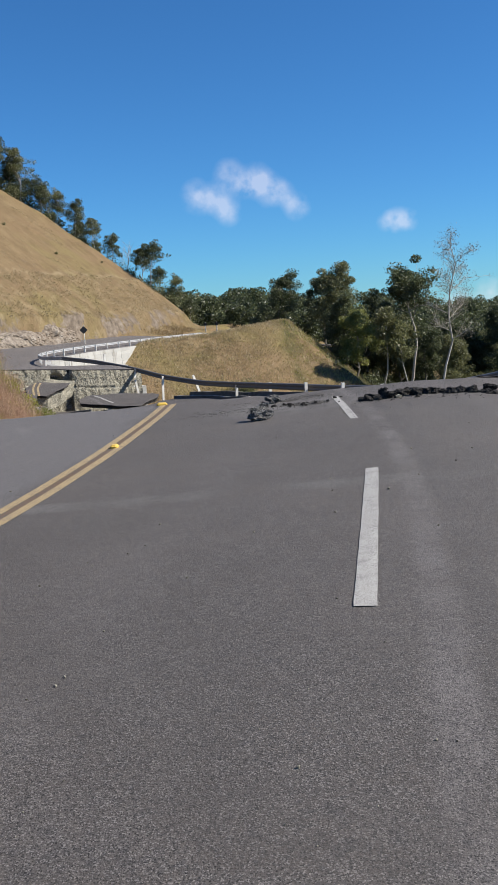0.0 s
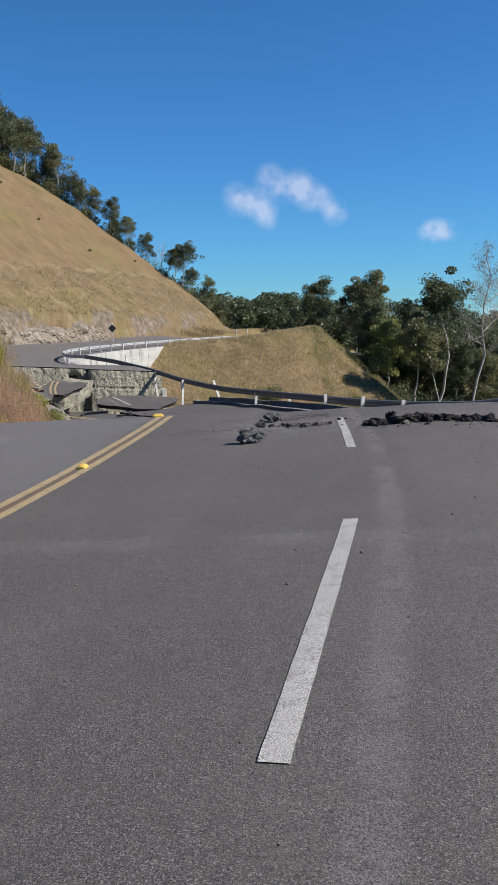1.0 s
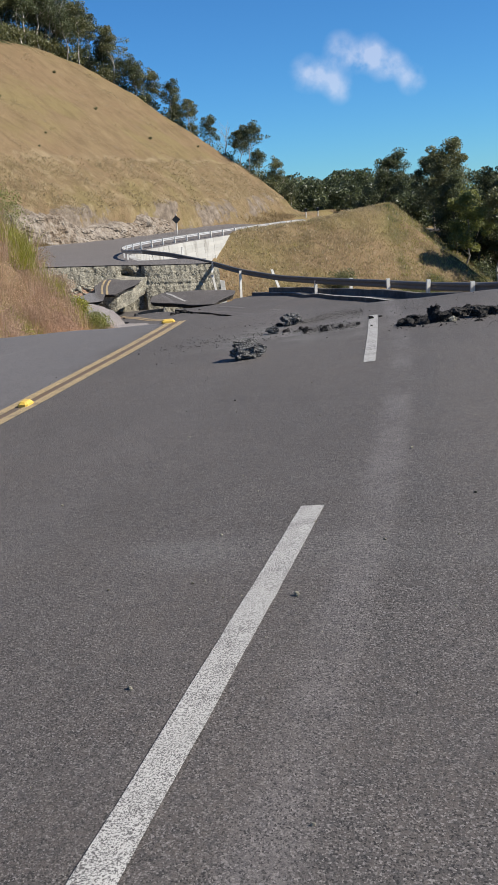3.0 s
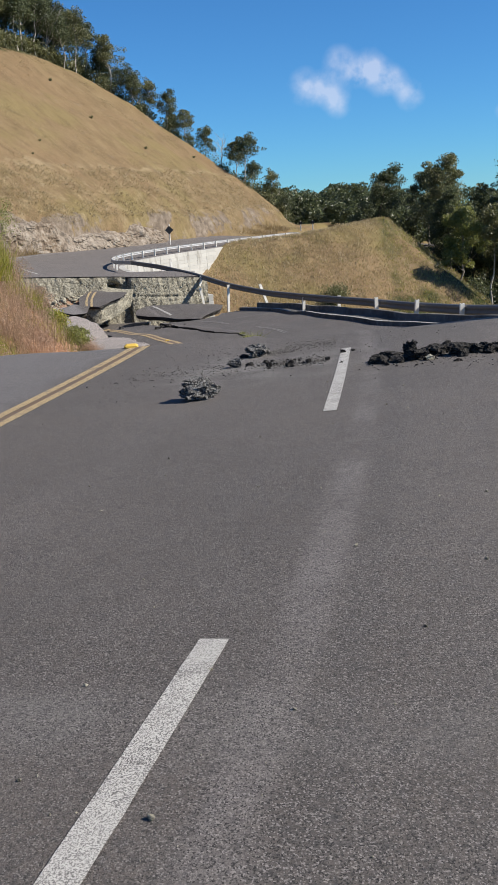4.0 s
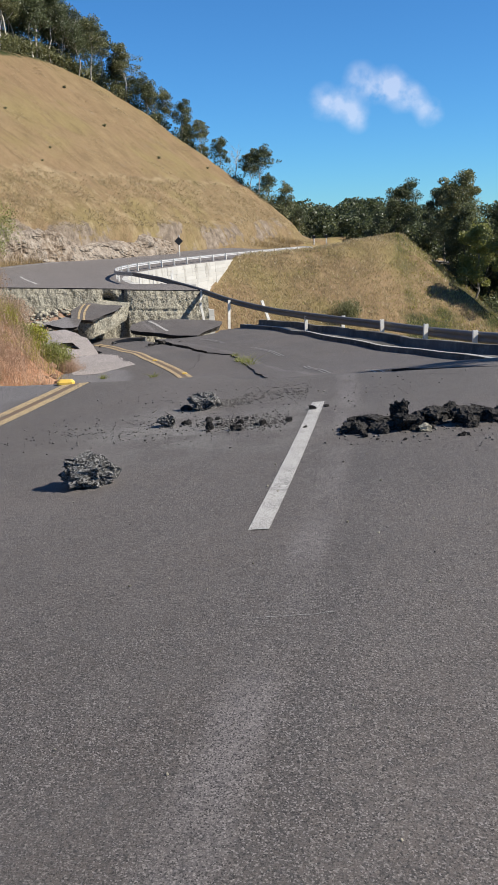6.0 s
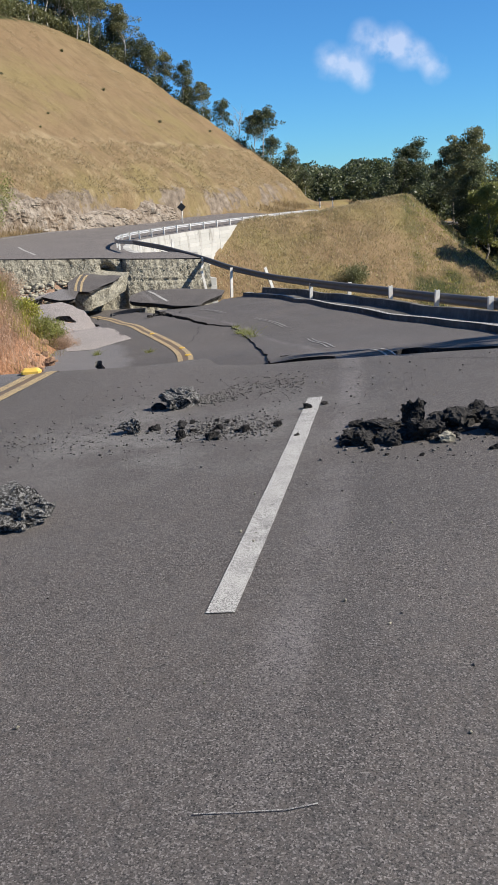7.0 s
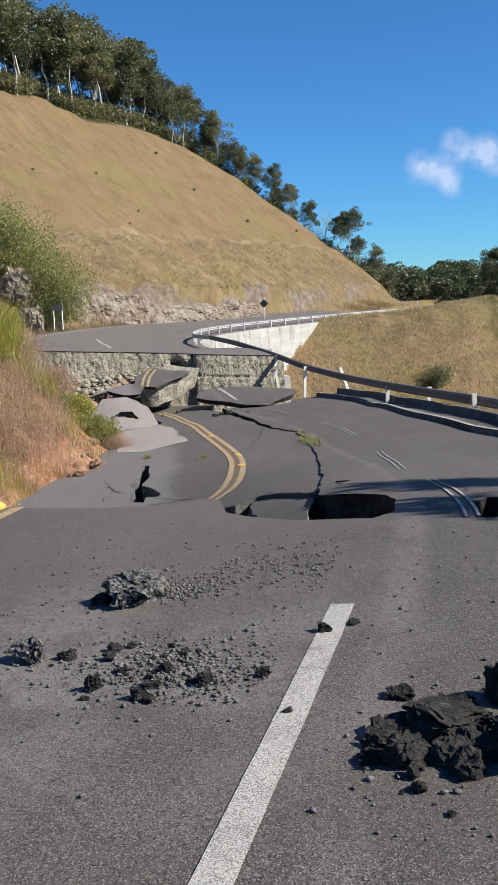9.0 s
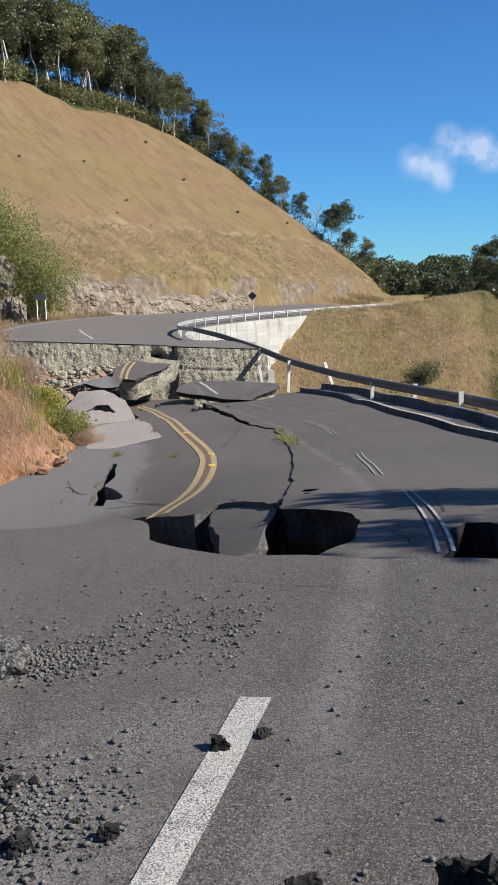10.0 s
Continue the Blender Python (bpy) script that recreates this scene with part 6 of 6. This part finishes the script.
put_chunk(GREYCHUNK[2], -2.46, 13.5, 0.17, 10, 0, 1.2, 0.01, "pale lump of broken asphalt on the road")
put_chunk(CHUNKS[3], -2.62, 14.3, 0.14, 100, 10, 1.0, 0.03)
put_chunk(CHUNKS[4], -2.28, 13.55, 0.09, 40, 0, 0.9, 0.02)
put_chunk(CHUNKS[5], -1.95, 13.28, 0.065, 70, 0, 1.3, 0.01)
put_chunk(CHUNKS[0], -1.72, 13.36, 0.085, 20, 0, 0.9, 0.02)
put_chunk(CHUNKS[1], -1.52, 13.45, 0.09, 140, 0, 0.9, 0.02)
rr = random.Random(12)
# a low ridge of lumps across the right lane
for k in range(230):
    q = (k + rr.random()) / 230
    x = -0.72 + 4.2 * q
    y = 13.25 + 0.25 * math.sin(q * 7) + 0.5 * q * q + rr.gauss(0, 0.13)
    big = rr.random()
    put_chunk(CHUNKS[k % 6], x, y, 0.04 + 0.15 * big ** 1.8, rr.uniform(0, 360), rr.uniform(-30, 30), rr.uniform(0.5, 0.95), 0.03)
for x, y, sz_, tall, yaw in [(-0.5, 13.3, 0.34, 0.75, 60), (-0.36, 13.55, 0.19, 1.7, 10), (-0.74, 13.5, 0.12, 0.9, 20), (-0.58, 13.02, 0.17, 1.3, 250), (-0.7, 13.0, 0.09, 1.2, 50), (-0.38, 13.02, 0.15, 1.1, 130), (-0.2, 13.15, 0.26, 0.95, 200), (-0.05, 13.4, 0.24, 1.0, 80),
                             (0.2, 13.3, 0.26, 1.0, 80), (0.45, 13.45, 0.28, 0.9, 30), (0.85, 13.5, 0.28, 0.9, 30), (1.15, 13.45, 0.24, 1.0, 70), (1.45, 13.6, 0.28, 0.9, 170), (1.8, 13.7, 0.28, 0.8, 45), (2.4, 13.8, 0.3, 0.8, 95), (2.9, 13.9, 0.26, 0.9, 15)]:
    put_chunk(CHUNKS[int(yaw) % 6], x, y, sz_ * 0.85, yaw, 8, tall * 0.9, 0.03)
for k in range(45):
    put_chunk(CHUNKS[k % 6], -1.85 + rr.gauss(0, 0.28), 13.5 + rr.gauss(0, 0.16), 0.018 + 0.05 * rr.random() ** 2, rr.uniform(0, 360), 0, 1, 0.008)
for k in range(30):
    x = -0.72 + abs(rr.gauss(0, 0.6))
    put_chunk(CHUNKS[k % 6], x, 12.95 + rr.gauss(0, 0.16), 0.018 + 0.04 * rr.random() ** 2, rr.uniform(0, 360), 0, 1, 0.006)
PALE = chunk_mesh(380, 1.0, 0.8, 0.7, GABION, 2)
put_chunk(PALE, -0.07, 13.05, 0.11, 30, 0, 0.9, 0.01, "pale stone among black asphalt lumps", "pale stones")
put_chunk(PALE, 0.35, 13.75, 0.05, 80, 0, 0.9, 0.005, "small pale stone on the road", "pale stones")
put_chunk(CHUNKS[1], -1.26, 14.1, 0.075, 30, 0, 0.8, 0.01)
put_chunk(CHUNKS[2], -1.16, 14.22, 0.05, 80, 0, 0.8, 0.01)

# gravel strewn over the road
g = np.random.default_rng(5)
parts_x = [g.normal(-1.72, 0.22, 2400), g.normal(-2.2, 0.8, 900), g.uniform(-4.6, 4, 350), g.normal(0.4, 1.0, 900), g.normal(-2.9, 0.6, 900), g.normal(-2.3, 0.13, 1500), g.uniform(-2.3, -1.5, 700)]
parts_y = [g.normal(13.55, 0.17, 2400), g.normal(14.9, 0.6, 900), g.uniform(10, 16.2, 350), g.normal(13.1, 0.3, 900), g.normal(13.3, 0.3, 900), g.normal(14.6, 0.1, 1500), g.normal(15.1, 0.2, 700)]
gxs, gys = np.concatenate(parts_x), np.concatenate(parts_y)
ok = (gys < 16.1) & (gxs > -7) & (gxs < 4.2)
ok &= abs(gxs - (-0.955 - 0.183 * (gys - 12.6))) > 0.16
gxs, gys = gxs[ok], gys[ok]
sz = 0.005 + 0.02 * g.uniform(size=len(gxs)) ** 4
gm = stones(np.c_[gxs, gys, z_near(gxs, gys) + sz * 0.3], sz, 9, GRIT, "gravel", 0.7)
tagged(part("gravel", gm), "loose dark gravel strewn over the road", "gravel", kind="stuff")
pick = g.uniform(size=900)
gx2, gy2 = g.uniform(-6, 4, 900), g.uniform(-2, 16, 900)
sz2 = 0.006 + 0.014 * pick ** 4
tagged(part("pale_gravel", stones(np.c_[gx2, gy2, z_near(gx2, gy2) + sz2 * 0.25], sz2, 10, GABION, "pale_gravel")), "pale grit scattered on the road", "gravel", kind="stuff")
# rubble below the embankment and in the break
gx3, gy3 = g.uniform(-30, -15, 1500), g.uniform(36, 54, 1500)
s3, l3 = road_sl(gx3, gy3)
z3 = on_ground(gx3, gy3)
sz3 = 0.08 + 0.35 * g.uniform(size=1500) ** 3
tagged(part("rubble", stones(np.c_[gx3, gy3, z3 + 0.03], sz3, 11, BASECOURSE, "rubble")), "grey rubble and stones in the slip", "rubble", kind="stuff")
gx4, gy4 = g.uniform(-9, 3, 900), g.uniform(16.6, 25, 900)
z4 = on_ground(gx4, gy4)
sz4 = 0.08 + 0.5 * g.uniform(size=900) ** 3
tagged(part("rubble", stones(np.c_[gx4, gy4, z4 + 0.05], sz4, 12, EDGE, "rubble")), "dark rubble in the break of the road", "rubble", kind="stuff")
# stones at the foot of the bank
gx5, gy5 = g.uniform(-17, -9, 500), g.uniform(20, 36, 500)
s5, l5 = road_sl(gx5, gy5)
f5 = np.interp(s5, FOOT_S, FOOT_L)
ok = (abs(-l5 - f5 - 0.2) < 0.9)
sz5 = 0.05 + 0.25 * g.uniform(size=ok.sum()) ** 2
tagged(part("rubble", stones(np.c_[gx5[ok], gy5[ok], on_ground(gx5[ok], gy5[ok]) + 0.03], sz5, 13, SOIL, "rubble")), "reddish earth clods at the foot of the bank", "rubble", kind="stuff")

# pale boulders beside the cut
for k, (x, y, z, a, b, c) in enumerate([(-53.2, 76.2, 0.6, 2.4, 1.8, 3.0), (-51.9, 76.0, 0.0, 1.3, 1.3, 2.4), (-55.0, 77.6, 2.2, 2.6, 2.0, 3.6)]):
    bo = part("boulder", chunk_mesh(340 + k, a, b, c, ROCK), m=pose(x, y, min(z - 1.2, float(on_ground([x], [y])[0]) - 0.2), 0, 0, 25 * k))
    tagged(bo, "pale brown boulder at the foot of the hill", "boulder", "boulders by the cut")

# clods of earth and broken asphalt at the foot of the bank and round the holes
rc = random.Random(31)
CLOD = [chunk_mesh(360 + k, 1.0, 0.8, 0.6, SOIL, 2) for k in range(3)]
for k in range(70):
    s_c = rc.uniform(24, 40)
    f_c = float(np.interp(s_c, FOOT_S, FOOT_L))
    x, y = road_xy(s_c, -f_c - rc.gauss(0.25, 0.45))
    ob = part("earth_clod", CLOD[k % 3], m=pose(float(x), float(y), float(on_ground([x], [y])[0]) - 0.02, rc.uniform(-20, 20), 0, rc.uniform(0, 360)) @ Matrix.Scale(0.1 + 0.35 * rc.random() ** 2, 4))
    tagged(ob, "clod of reddish earth at the foot of the bank", "earth clod", "earth clods")
for k in range(40):
    cx_, cy_ = [(-24.2, 43.6), (-21.2, 41.9), (-23.3, 43.6), (-16.9, 44.0), (-20.6, 45.5)][k % 5]
    x, y = cx_ + rc.gauss(0, 0.6), cy_ + rc.gauss(0, 0.6)
    z = float(z_slump(x, y)) - 0.12
    ob = part("asphalt_chunk", (CHUNKS + GREYCHUNK)[k % 9], m=pose(x, y, z, rc.uniform(-25, 25), 0, rc.uniform(0, 360)) @ Matrix.Scale(0.1 + 0.35 * rc.random() ** 2, 4))
    tagged(ob, "broken piece of asphalt lying among cracked slabs", "asphalt lump", "asphalt pieces in the slip")
